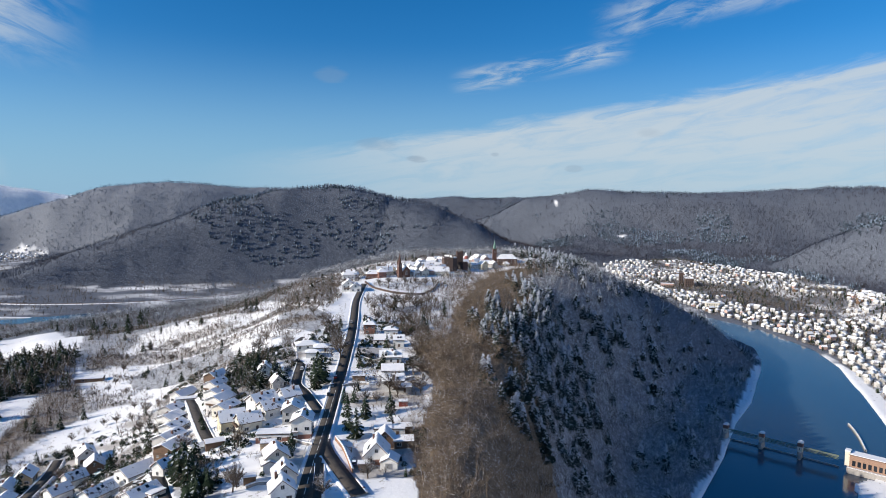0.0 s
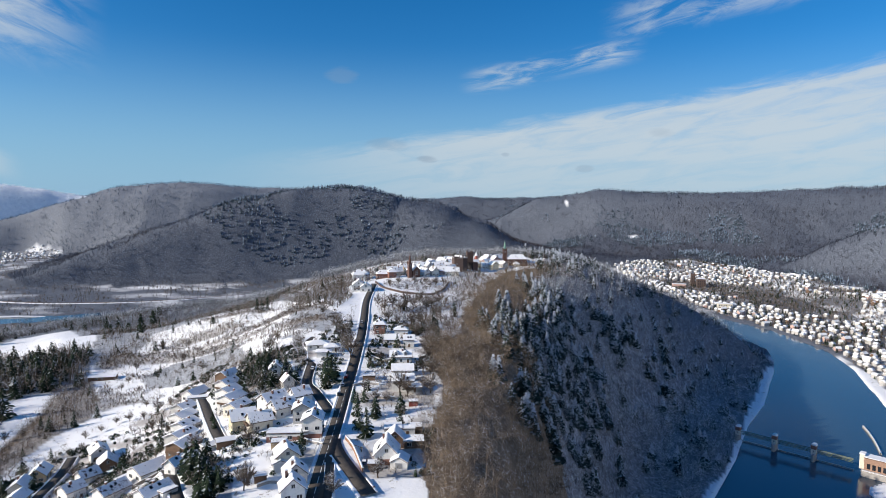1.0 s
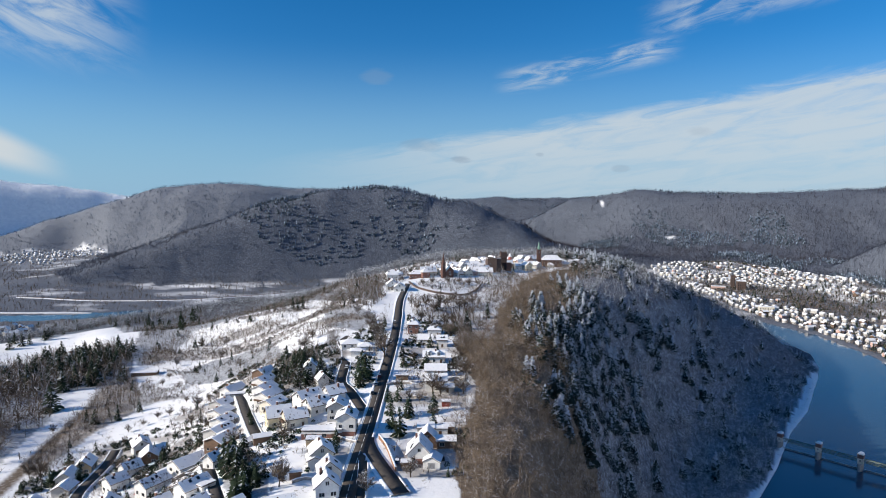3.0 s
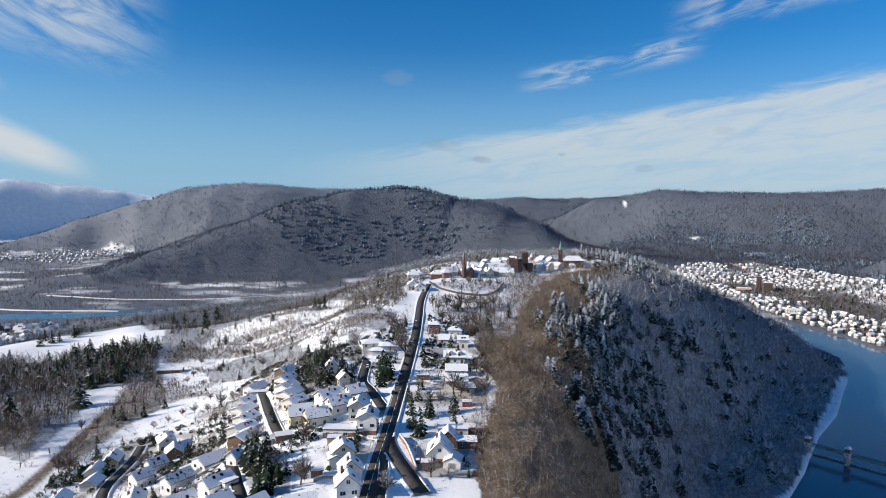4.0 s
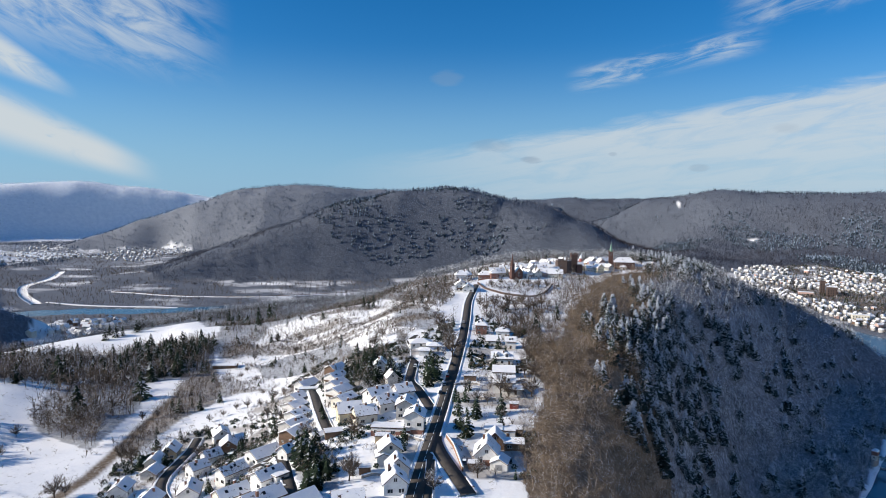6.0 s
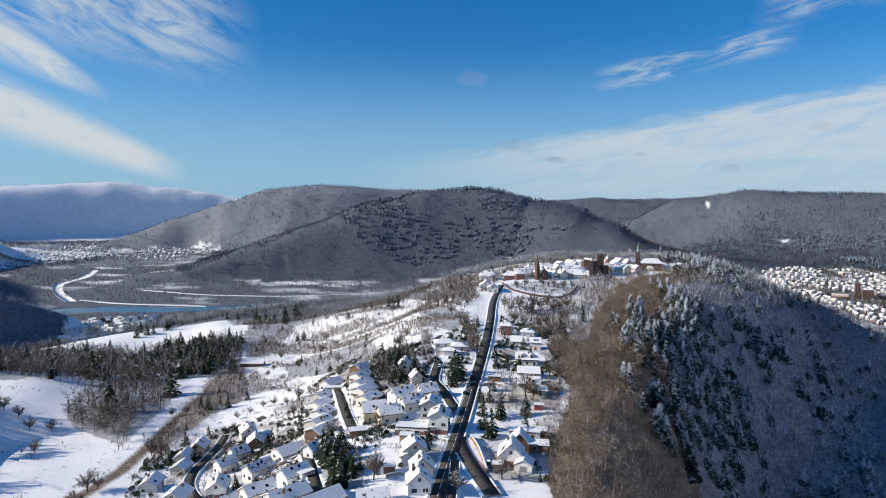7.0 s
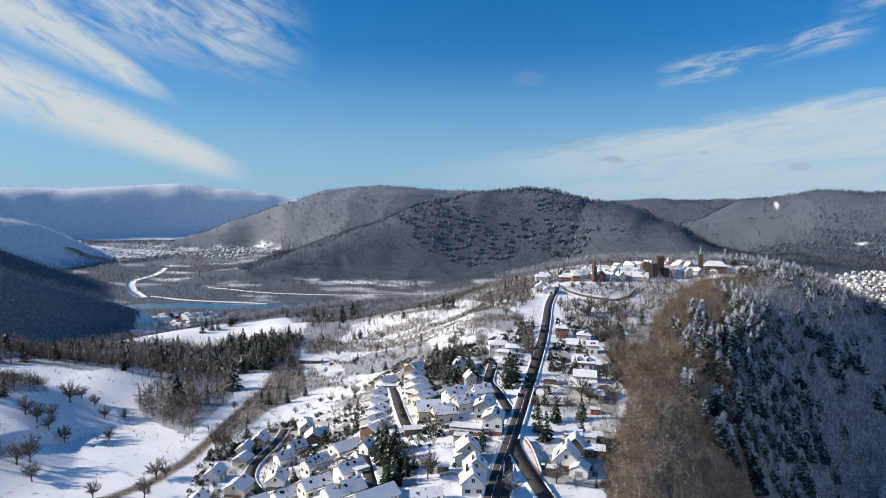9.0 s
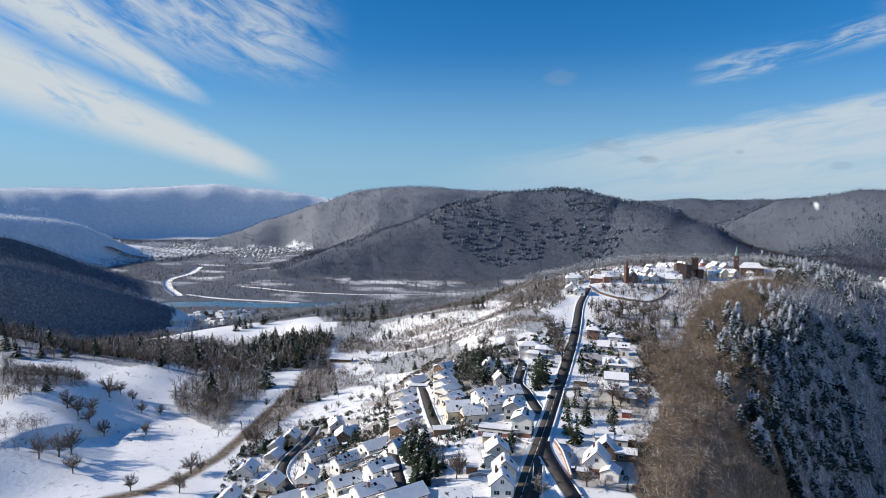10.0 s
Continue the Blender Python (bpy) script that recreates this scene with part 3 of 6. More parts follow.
STRIP_WOOD_C = [(-157.6, 573.0), (-81.8, 451.6), (-82.2, 401.3), (-114.7, 431.5)]
STRIP_WOOD_D = [(-110.5, 415.3), (-87.3, 374.6), (-73.3, 314.2), (-77.7, 307.6), (-91.3, 342.7)]
VALLEY_FIELDS = [(-1497, 1246), (-1691, 1471), (-1704, 1858), (-2112, 2380), (-1421, 2199), (-1258, 1677), (-1014, 1427), (-734, 1430), (-530, 1498), (-442, 1250), (-595, 1160), (-963, 1048), (-1144, 1169)]
CLEARINGS = [(575, 3088, 9, 9), (785, 2640, 20, 17)]
GARDEN_WALL_A = [(-47.1, 348.7), (-39.0, 342.0), (-34.3, 346.7)]
GARDEN_WALL_B = [(-49.4, 299.2), (-43.9, 303.0), (-36.6, 302.7)]
GARDEN_WALL_C = [(-19.3, 308.3), (-14.8, 313.4), (-10.4, 311.9)]
GARDEN_WALL_D = [(-35.9, 285.5), (-30.0, 283.6), (-26.8, 284.7)]
GARDEN_WALL_E = [(-60.2, 237.8), (-54.5, 233.7), (-50.1, 231.7)]
GARDEN_WALL_F = [(-105.3, 199.8), (-98.8, 198.7), (-92.0, 194.1)]
GARDEN_WALL_G = [(-58.7, 200.5), (-61.9, 200.7), (-65.1, 197.9)]
GUARD_RAIL = [(-48.1, 189.4), (-50.1, 207.2), (-51.8, 225.2), (-52.7, 246.4), (-53.8, 266.1)]
WALL_SLOPE = [(-68.6, 532.4), (-13.8, 526.2), (-11.6, 365.2), (-27.4, 419.3), (-54.5, 451.7)]
TERRACE = [(-68.3, 593.2), (-48.9, 624.3), (-12.0, 630.2), (-13.2, 584.6), (-33.4, 552.6), (-54.9, 575.0)]
LANDMARKS = [
    (-50.4, 648.5), (-42.2, 650.9), (65.2, 760.1), (81.6, 768.1), (8.7, 707.3), (20.4, 722.3),
    (29.3, 746.8),
]
TOWN_MARKS = [
    (685.2, 1731.5), (694.9, 1699.0), (630.4, 1688.2), (621.0, 1380.5),
]
ISLAND = [(355.6, 506.1), (391.3, 517.8), (424.2, 514.2), (363.8, 438.0), (316.6, 437.0)]
JETTY = [(446.1, 648.5), (440.3, 631.7), (429.6, 606.4), (413.9, 574.6)]


# ---- materials ----
def material(name):
    m = bpy.data.materials.new(name)
    m.use_nodes = True
    nt = m.node_tree
    return m, nt, nt.nodes["Principled BSDF"], nt.nodes.new, nt.links.new


def ramp(nt, fac, stops):
    r = nt.nodes.new("ShaderNodeValToRGB")
    el = r.color_ramp.elements
    while len(el) < len(stops):
        el.new(0.5)
    for e, (p, c) in zip(el, stops):
        e.position, e.color = p, (*c, 1)
    nt.links.new(fac, r.inputs[0])
    return r.outputs[0]


def noise_node(nt, vector, scale, detail=3.0, rough=0.55):
    n = nt.nodes.new("ShaderNodeTexNoise")
    n.inputs["Scale"].default_value, n.inputs["Detail"].default_value, n.inputs["Roughness"].default_value = scale, detail, rough
    if vector is not None:
        nt.links.new(vector, n.inputs["Vector"])
    return n.outputs["Fac"]


def mix(nt, fac, a, b):
    m = nt.nodes.new("ShaderNodeMix")
    m.data_type = "RGBA"
    for value, socket in ((fac, m.inputs[0]), (a, m.inputs[6]), (b, m.inputs[7])):
        if isinstance(value, (int, float)):
            socket.default_value = value
        elif isinstance(value, tuple):
            socket.default_value = (*value, 1)
        else:
            nt.links.new(value, socket)
    return m.outputs[2]


def ground_material():
    m, nt, p, N, L = material("snowy_ground")
    pos = N("ShaderNodeNewGeometry").outputs["Position"]
    att = N("ShaderNodeAttribute")
    att.attribute_name = "wood"
    litter = N("ShaderNodeAttribute")
    litter.attribute_name = "litter"
    snow = ramp(nt, noise_node(nt, pos, 0.05, 6), [(0.3, (0.83, 0.85, 0.88)), (0.7, (0.93, 0.93, 0.93))])
    grass = ramp(nt, noise_node(nt, pos, 0.9, 3), [(0.3, (0.10, 0.085, 0.05)), (0.7, (0.20, 0.17, 0.11))])
    bare = ramp(nt, noise_node(nt, pos, 0.22, 8, 0.7), [(0.60, (0, 0, 0)), (0.70, (1, 1, 1))])
    open_land = mix(nt, bare, snow, grass)
    leaf = ramp(nt, noise_node(nt, pos, 0.35, 6, 0.7), [(0.36, (0.11, 0.12, 0.14)), (0.52, (0.21, 0.23, 0.265)), (0.66, (0.48, 0.52, 0.57))])
    # Floor of distant woods; its blue-grey stands in for haze.
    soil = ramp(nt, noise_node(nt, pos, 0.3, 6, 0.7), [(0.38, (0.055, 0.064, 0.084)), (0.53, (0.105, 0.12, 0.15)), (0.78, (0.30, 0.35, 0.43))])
    far_tint = N("ShaderNodeAttribute")
    far_tint.attribute_name = "far_tint"
    leaf = mix(nt, far_tint.outputs["Fac"], leaf, soil)
    brown = ramp(nt, noise_node(nt, pos, 0.5, 6, 0.7), [(0.32, (0.10, 0.075, 0.055)), (0.55, (0.20, 0.155, 0.115)), (0.72, (0.5, 0.49, 0.48))])
    leaf = mix(nt, litter.outputs["Fac"], leaf, brown)
    # Whitens the far western wood floor to imitate haze.
    haze_share = N("ShaderNodeAttribute")
    haze_share.attribute_name = "haze_pale"
    white = ramp(nt, noise_node(nt, pos, 0.05, 8, 0.7), [(0.35, (0.68, 0.73, 0.79)), (0.65, (0.84, 0.87, 0.90))])
    leaf = mix(nt, haze_share.outputs["Fac"], leaf, white)
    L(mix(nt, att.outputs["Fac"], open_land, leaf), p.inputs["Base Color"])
    p.inputs["Roughness"].default_value = 0.9
    p.inputs["Specular IOR Level"].default_value = 0.2
    b = N("ShaderNodeBump")
    b.inputs["Strength"].default_value, b.inputs["Distance"].default_value = 0.5, 0.4
    L(noise_node(nt, pos, 0.4, 5), b.inputs["Height"])
    L(b.outputs[0], p.inputs["Normal"])
    return m


def water_material():
    m, nt, p, N, L = material("river_water")
    pos = N("ShaderNodeNewGeometry").outputs["Position"]
    p.inputs["Base Color"].default_value = (0.038, 0.072, 0.11, 1)
    p.inputs["Roughness"].default_value = 0.12
    b = N("ShaderNodeBump")
    b.inputs["Strength"].default_value, b.inputs["Distance"].default_value = 0.25, 0.3
    L(noise_node(nt, pos, 0.25, 5), b.inputs["Height"])
    L(b.outputs[0], p.inputs["Normal"])
    return m


def island_material(name, dark, pale, share, high_share, rough=0.9, warm=0.0):
    """Each loose piece is bare or snowed on; higher up more of them are frosted white."""
    m, nt, p, N, L = material(name)
    geo = N("ShaderNodeNewGeometry")
    rnd = Num(nt, geo.outputs["Random Per Island"])
    xyz = N("ShaderNodeSeparateXYZ")
    L(geo.outputs["Position"], xyz.inputs[0])
    patches = Num(nt, noise_node(nt, geo.outputs["Position"], 0.006, 4))
    altitude = Num(nt, xyz.outputs[2]) + (patches - .5) * 160
    white = altitude.step(190, 300) * (high_share - share) + patches.step(.35, .7) * share * .8 + share * .6
    dusting = Num(nt, noise_node(nt, geo.outputs["Position"], 0.085, 2)).step(.36, .64) * 1.3 + .35
    rise = N("ShaderNodeAttribute")
    rise.attribute_name = "rise"
    boughs = Num(nt, rise.outputs["Fac"]).step(.2, .9) * 1.35 + .3
    on = (white * dusting * boughs - rnd).step(-.01, .01)
    tone = (rnd * 7.31).op("FRACT")
    wood = ramp(nt, tone.socket, [(0.0, dark[0]), (0.55, dark[1]), (1.0, dark[2])])
    crowns = ramp(nt, noise_node(nt, geo.outputs["Position"], 0.11, 2), [(0.34, (.5, .5, .5)), (0.66, (1.55, 1.55, 1.55))])
    lighter = N("ShaderNodeMix")
    lighter.data_type, lighter.blend_type = "RGBA", "MULTIPLY"
    lighter.inputs[0].default_value = 1.0
    L(wood, lighter.inputs[6])
    L(crowns, lighter.inputs[7])
    wood = lighter.outputs[2]
    if warm:
        stands = Num(nt, noise_node(nt, geo.outputs["Position"], 0.0028, 3))
        wood = mix(nt, (stands.step(.36, .62) * warm).socket, wood, mix_colour(nt, wood, (1.45, 1.02, .70, 1)))
    snow = ramp(nt, tone.socket, [(0.0, pale[0]), (1.0, pale[1])])
    L(mix(nt, on.socket, wood, snow), p.inputs["Base Color"])
    p.inputs["Roughness"].default_value = rough
    p.inputs["Specular IOR Level"].default_value = 0.1
    return m


def plain(name, colour, rough=0.8, grain=0.0, scale=1.0, metal=0.0):
    m, nt, p, N, L = material(name)
    p.inputs["Roughness"].default_value, p.inputs["Metallic"].default_value = rough, metal
    p.inputs["Base Color"].default_value = (*colour, 1)
    if grain:
        pos = N("ShaderNodeNewGeometry").outputs["Position"]
        lo, hi = tuple(c * (1 - grain) for c in colour), tuple(min(1, c * (1 + grain)) for c in colour)
        L(ramp(nt, noise_node(nt, pos, scale, 5), [(0.3, lo), (0.7, hi)]), p.inputs["Base Color"])
    return m


GROUND = ground_material()
WATER = water_material()
# Blues and pale tones of the far woods imitate distance haze in their colour.
HAZED_BEECH = island_material("hazed_beech_twigs", [(0.052, 0.070, 0.110), (0.072, 0.096, 0.146), (0.098, 0.128, 0.188)], [(0.16, 0.21, 0.29), (0.26, 0.33, 0.43)], .05, .55, warm=.8)
HAZED_BROWN_BEECH = island_material("hazed_brown_beech_twigs", [(0.026, 0.030, 0.046), (0.041, 0.047, 0.069), (0.057, 0.065, 0.093)], [(0.12, 0.145, 0.20), (0.21, 0.25, 0.33)], .05, .5, warm=.6)
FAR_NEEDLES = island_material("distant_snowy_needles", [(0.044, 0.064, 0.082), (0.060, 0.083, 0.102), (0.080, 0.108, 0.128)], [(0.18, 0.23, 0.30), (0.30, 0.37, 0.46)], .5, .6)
HAZED_FROSTED = island_material("hazed_frosted_twigs", [(0.038, 0.054, 0.084), (0.055, 0.076, 0.117), (0.075, 0.10, 0.148)], [(0.18, 0.24, 0.33), (0.34, 0.42, 0.53)], .07, .8, warm=.15)
HAZE_GREY = island_material("haze_grey_twigs", [(0.105, 0.13, 0.175), (0.155, 0.19, 0.25), (0.22, 0.26, 0.33)], [(0.30, 0.37, 0.47), (0.46, 0.54, 0.65)], .2, .8)
HAZE_WHITE = island_material("haze_white_twigs", [(0.60, 0.64, 0.69), (0.67, 0.71, 0.76), (0.74, 0.78, 0.83)], [(0.74, 0.79, 0.85), (0.86, 0.89, 0.92)], .6, .9)
OAK = island_material("brown_oak_twigs", [(0.10, 0.074, 0.052), (0.18, 0.136, 0.096), (0.265, 0.205, 0.15)], [(0.40, 0.39, 0.39), (0.64, 0.64, 0.66)], .08, .6)
MIXED = island_material("hedge_twigs", [(0.075, 0.059, 0.048), (0.135, 0.106, 0.084), (0.21, 0.17, 0.135)], [(0.40, 0.41, 0.44), (0.64, 0.66, 0.69)], .14, .6)
TWIGS = island_material("bare_twigs", [(0.098, 0.10, 0.108), (0.16, 0.162, 0.172), (0.245, 0.25, 0.265)], [(0.50, 0.53, 0.57), (0.76, 0.79, 0.82)], .40, .8)
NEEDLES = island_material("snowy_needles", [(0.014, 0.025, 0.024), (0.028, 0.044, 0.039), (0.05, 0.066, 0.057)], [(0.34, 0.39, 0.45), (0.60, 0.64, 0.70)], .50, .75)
GARDEN_GREEN = island_material("dark_needles", [(0.012, 0.022, 0.014), (0.022, 0.036, 0.022), (0.04, 0.052, 0.03)], [(0.30, 0.33, 0.35), (0.6, 0.62, 0.65)], .07, .7)
ASPHALT = plain("wet_asphalt", (0.052, 0.045, 0.040), 0.85, 0.3, 0.5)


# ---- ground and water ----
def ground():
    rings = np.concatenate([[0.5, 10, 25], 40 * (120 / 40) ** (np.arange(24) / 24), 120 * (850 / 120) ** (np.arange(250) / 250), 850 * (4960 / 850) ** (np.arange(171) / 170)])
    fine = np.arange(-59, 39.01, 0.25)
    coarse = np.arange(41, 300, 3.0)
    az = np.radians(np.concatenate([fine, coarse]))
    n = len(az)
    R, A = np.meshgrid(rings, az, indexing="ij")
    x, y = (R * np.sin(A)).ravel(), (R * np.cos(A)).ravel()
    z = height(x, y)
    wood = wood_cover(x, y, z)
    for poly in (GULLY_WOOD, LANE_HEDGE, DARK_CLUMP, GARDEN_GROVE, GROVE, FIELD_BELT, FIELD_BRUSH, RIDGE_WOOD, STRIP_WOOD_A, STRIP_WOOD_B, STRIP_WOOD_C, STRIP_WOOD_D, LENS_SIDES):
        wood = np.maximum(wood, in_polygon(x, y, poly) * .75)
    gardens = in_polygon(x, y, GARDENS) * np.clip(fbm(x, y, 14, 3, 90) * 2.6 - .15, 0, .6)
    strips = in_polygon(x, y, SCRUB_SLOPE) * np.clip(fbm(x / 2.2, y * 1.3 + x * .35, 26, 3, 60) * 3 - .2, 0, .5)
    gardens = np.maximum(gardens, (in_polygon(x, y, EAST_TOWN) | in_polygon(x, y, WEST_TOWN) | in_polygon(x, y, FAR_TOWN) | in_polygon(x, y, VALLEY_VILLAGE)) * np.clip(fbm(x, y, 40, 3, 95) * 2.4 + .6, 0, .9))
    floor = ((z < 16) | (in_polygon(x, y, VALLEY_FIELDS) & (z < 45))) & (np.hypot(x, y) > 900) & ((x < 350) | (y > 900)) & (wood < .5)
    gardens = np.maximum(gardens, floor * np.clip(fbm(x, y * 1.8, 130, 4, 97) * 2.2 + 1.2, 0, .97))
    track, _ = line_distance(x, y, FIELD_TRACK)
    wood = np.maximum.reduce([wood, gardens, strips, np.clip((4.5 - track) / 2, 0, 1) * (x > -260)])
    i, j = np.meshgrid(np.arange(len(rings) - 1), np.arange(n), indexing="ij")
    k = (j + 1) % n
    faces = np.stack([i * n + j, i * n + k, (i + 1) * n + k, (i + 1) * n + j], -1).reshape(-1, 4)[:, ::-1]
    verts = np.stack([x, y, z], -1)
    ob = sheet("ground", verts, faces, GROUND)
    att = ob.data.attributes.new("wood", "FLOAT", "POINT")
    att.data.foreach_set("value", wood.astype(np.float32))
    # Share of haze whiteness put into the far western ground.
    att = ob.data.attributes.new("haze_pale", "FLOAT", "POINT")
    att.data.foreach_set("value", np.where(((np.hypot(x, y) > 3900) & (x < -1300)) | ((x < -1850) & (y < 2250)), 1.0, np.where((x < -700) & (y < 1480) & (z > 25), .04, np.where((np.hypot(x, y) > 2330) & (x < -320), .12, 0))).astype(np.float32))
    # The blue-grey floor tint grows with distance, as haze would.
    att = ob.data.attributes.new("far_tint", "FLOAT", "POINT")
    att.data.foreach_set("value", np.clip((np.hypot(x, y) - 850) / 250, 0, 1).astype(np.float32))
    edge, _ = line_distance(x, y, WOOD_EDGE)
    att = ob.data.attributes.new("litter", "FLOAT", "POINT")
    att.data.foreach_set("value", (((edge + fbm(x, y, 50, 3, 44) * 60 < 62) & (wood > .9) & (x > -60)) | in_polygon(x, y, LANE_HEDGE) | ((track < 5) & (x > -260)) | in_polygon(x, y, VERGE_WOOD) | (strips > .25) | ((gardens > .2) & (np.hypot(x, y) < 700))).astype(np.float32))
    ob.data.polygons.foreach_set("use_smooth", np.ones(len(ob.data.polygons), bool))
    tagged(ob, "rolling hills and fields under fresh snow", "ground", kind="structure")


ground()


def river():
    left, right = [], []
    pts = np.array(RIVER, float)
    for k in range(len(pts)):
        d = pts[min(k + 1, len(pts) - 1)] - pts[max(k - 1, 0)]
        d /= np.hypot(*d)
        nrm = np.array([d[1], -d[0]])
        half = float(river_half(pts[k][0])) + 22
        left.append(pts[k] - nrm * half)
        right.append(pts[k] + nrm * half)
    v = [(*p, 0.0) for p in left] + [(*p, 0.0) for p in right]
    n = len(pts)
    ob = sheet("water", v, [(k, n + k, n + k + 1, k + 1) for k in range(n - 1)], WATER)
    tagged(ob, "calm dark blue river water", "river", kind="structure")


river()


# ---- woods ----
def bare_tree(rng, limbs, twigs, width, spread=.33):
    """A leafless tree of height 1: trunk, rising limbs and fine twigs, as loose three-cornered slivers."""
    v, f = [], []

    def sliver(a, b, w):
        a, b = np.array(a), np.array(b)
        side = np.cross(b - a, rng.normal(size=3))
        side /= np.linalg.norm(side) + 1e-9
        k = len(v)
        v.extend([a - side * w, a + side * w, b])
        f.append((k, k + 1, k + 2))

    sliver((0, 0, -.06), (rng.normal() * .03, rng.normal() * .03, .7), width * (1.5 if limbs > 8 else .9))
    for k in range(limbs):
        a = 6.283 * (k + rng.uniform(-.35, .35)) / limbs
        z0 = rng.uniform(.1, .5)
        up = rng.uniform(-.75, 1.0)
        ring = math.sqrt(max(0, 1 - up * up)) * rng.uniform(.65, 1.1)
        end = np.array((spread * ring * math.cos(a), spread * ring * math.sin(a), max(z0 + .04, .56 + .38 * up)))
        root = np.array((0, 0, z0))
        knee = root + (end - root) * .5 + rng.normal(size=3) * .03
        sliver(root, knee + (end - knee) * .2, width)
        sliver(knee, end, width * .7)
        for _ in range(twigs):
            s = rng.uniform(.35, 1.0)
            p = root + (end - root) * s
            q = p + rng.normal(size=3) * (.085, .085, .06) + (end - root) * .10 + (0, 0, rng.uniform(-.01, .06))
            q[2] = min(q[2], 1.02)
            sliver(p, q, width * rng.uniform(.45, .8))
    return np.array(v), np.array(f)


def conifer(rng, tiers, petals, spread=0.2):
    """A spruce of height 1: tiers of loose drooping boughs, with gaps between them."""
    v, f = [], []
    for t in range(tiers):
        z = .06 + .86 * t / (tiers - 1)
        r = spread * (1.06 - z) ** .85 * rng.uniform(.88, 1.12)
        for p in range(petals):
            a = 6.283 * (p + rng.uniform(-.35, .35)) / petals + t * 1.9
            w = 3.1416 / petals * rng.uniform(.75, 1.15)
            rr = r * rng.uniform(.7, 1.25)
            k = len(v)
            top = min(1.0, z + (.5 if tiers > 6 else 1.05) / tiers * rng.uniform(.8, 1.5))
            q = rr * (.12 if tiers > 6 else 0)
            v += [(q * math.cos(a), q * math.sin(a), top), (rr * math.cos(a - w), rr * math.sin(a - w), z - .02), (rr * math.cos(a + w), rr * math.sin(a + w), z + rng.uniform(-.05, .02))]
            f.append((k, k + 1, k + 2))
    return np.array(v), np.array(f)


def leafy_bush(rng):
    """A dense rounded evergreen shrub of height 1, as loose leaf clumps."""
    v, f = [], []
    for _ in range(64):
        d = rng.normal(size=3)
        d /= np.linalg.norm(d)
        d[2] = abs(d[2])
        p = d * (.62, .62, .8) * rng.uniform(.75, 1.05) + (0, 0, .1)
        a, b = np.cross(d, rng.normal(size=3)), rng.normal(size=3) * .5
        a /= np.linalg.norm(a) + 1e-9
        e = np.cross(a, d) + b * .3
        k = len(v)
        v += [p - a * .17, p + a * .17, p + e * .24 + d * .05]
        f.append((k, k + 1, k + 2))
    return np.array(v), np.array(f)


def with_rise(ob, rise):
    """Keeps how high in its tree each corner stands, from 0 to 1: snow lies on the upper boughs."""
    att = ob.data.attributes.new("rise", "FLOAT", "POINT")
    att.data.foreach_set("value", np.asarray(rise, np.float32))
    return ob


def scatter(name, kinds, x, y, z, tall, material, rng):
    """One object of many trees."""
    V, F, U, base = [], [], [], 0
    pick = rng.integers(0, len(kinds), len(x))
    for k, (v, f) in enumerate(kinds):
        m = pick == k
        c = int(m.sum())
        if not c:
            continue
        a = rng.uniform(0, 6.283, c)[:, None]
        s = tall[m][:, None]
        wide = s * rng.uniform(.85, 1.2, c)[:, None]
        vx = (v[None, :, 0] * np.cos(a) - v[None, :, 1] * np.sin(a)) * wide + x[m][:, None]
        vy = (v[None, :, 0] * np.sin(a) + v[None, :, 1] * np.cos(a)) * wide + y[m][:, None]
        vz = v[None, :, 2] * s + z[m][:, None]
        V.append(np.stack([vx, vy, vz], -1).reshape(-1, 3))
        F.append((f[None] + (np.arange(c) * len(v))[:, None, None]).reshape(-1, 3) + base)
        U.append(np.tile(v[:, 2], c))
        base += c * len(v)
    return with_rise(sheet(name, np.concatenate(V), np.concatenate(F), material), np.concatenate(U))


def spots_in(rng, poly, room):
    """Random places inside a plan polygon, one for each so many square metres."""
    p = np.array(poly)
    lo, hi = p.min(0), p.max(0)
    n = int((hi - lo).prod() / room)
    x, y = rng.uniform(lo[0], hi[0], n), rng.uniform(lo[1], hi[1], n)
    keep = in_polygon(x, y, poly)
    return x[keep], y[keep]


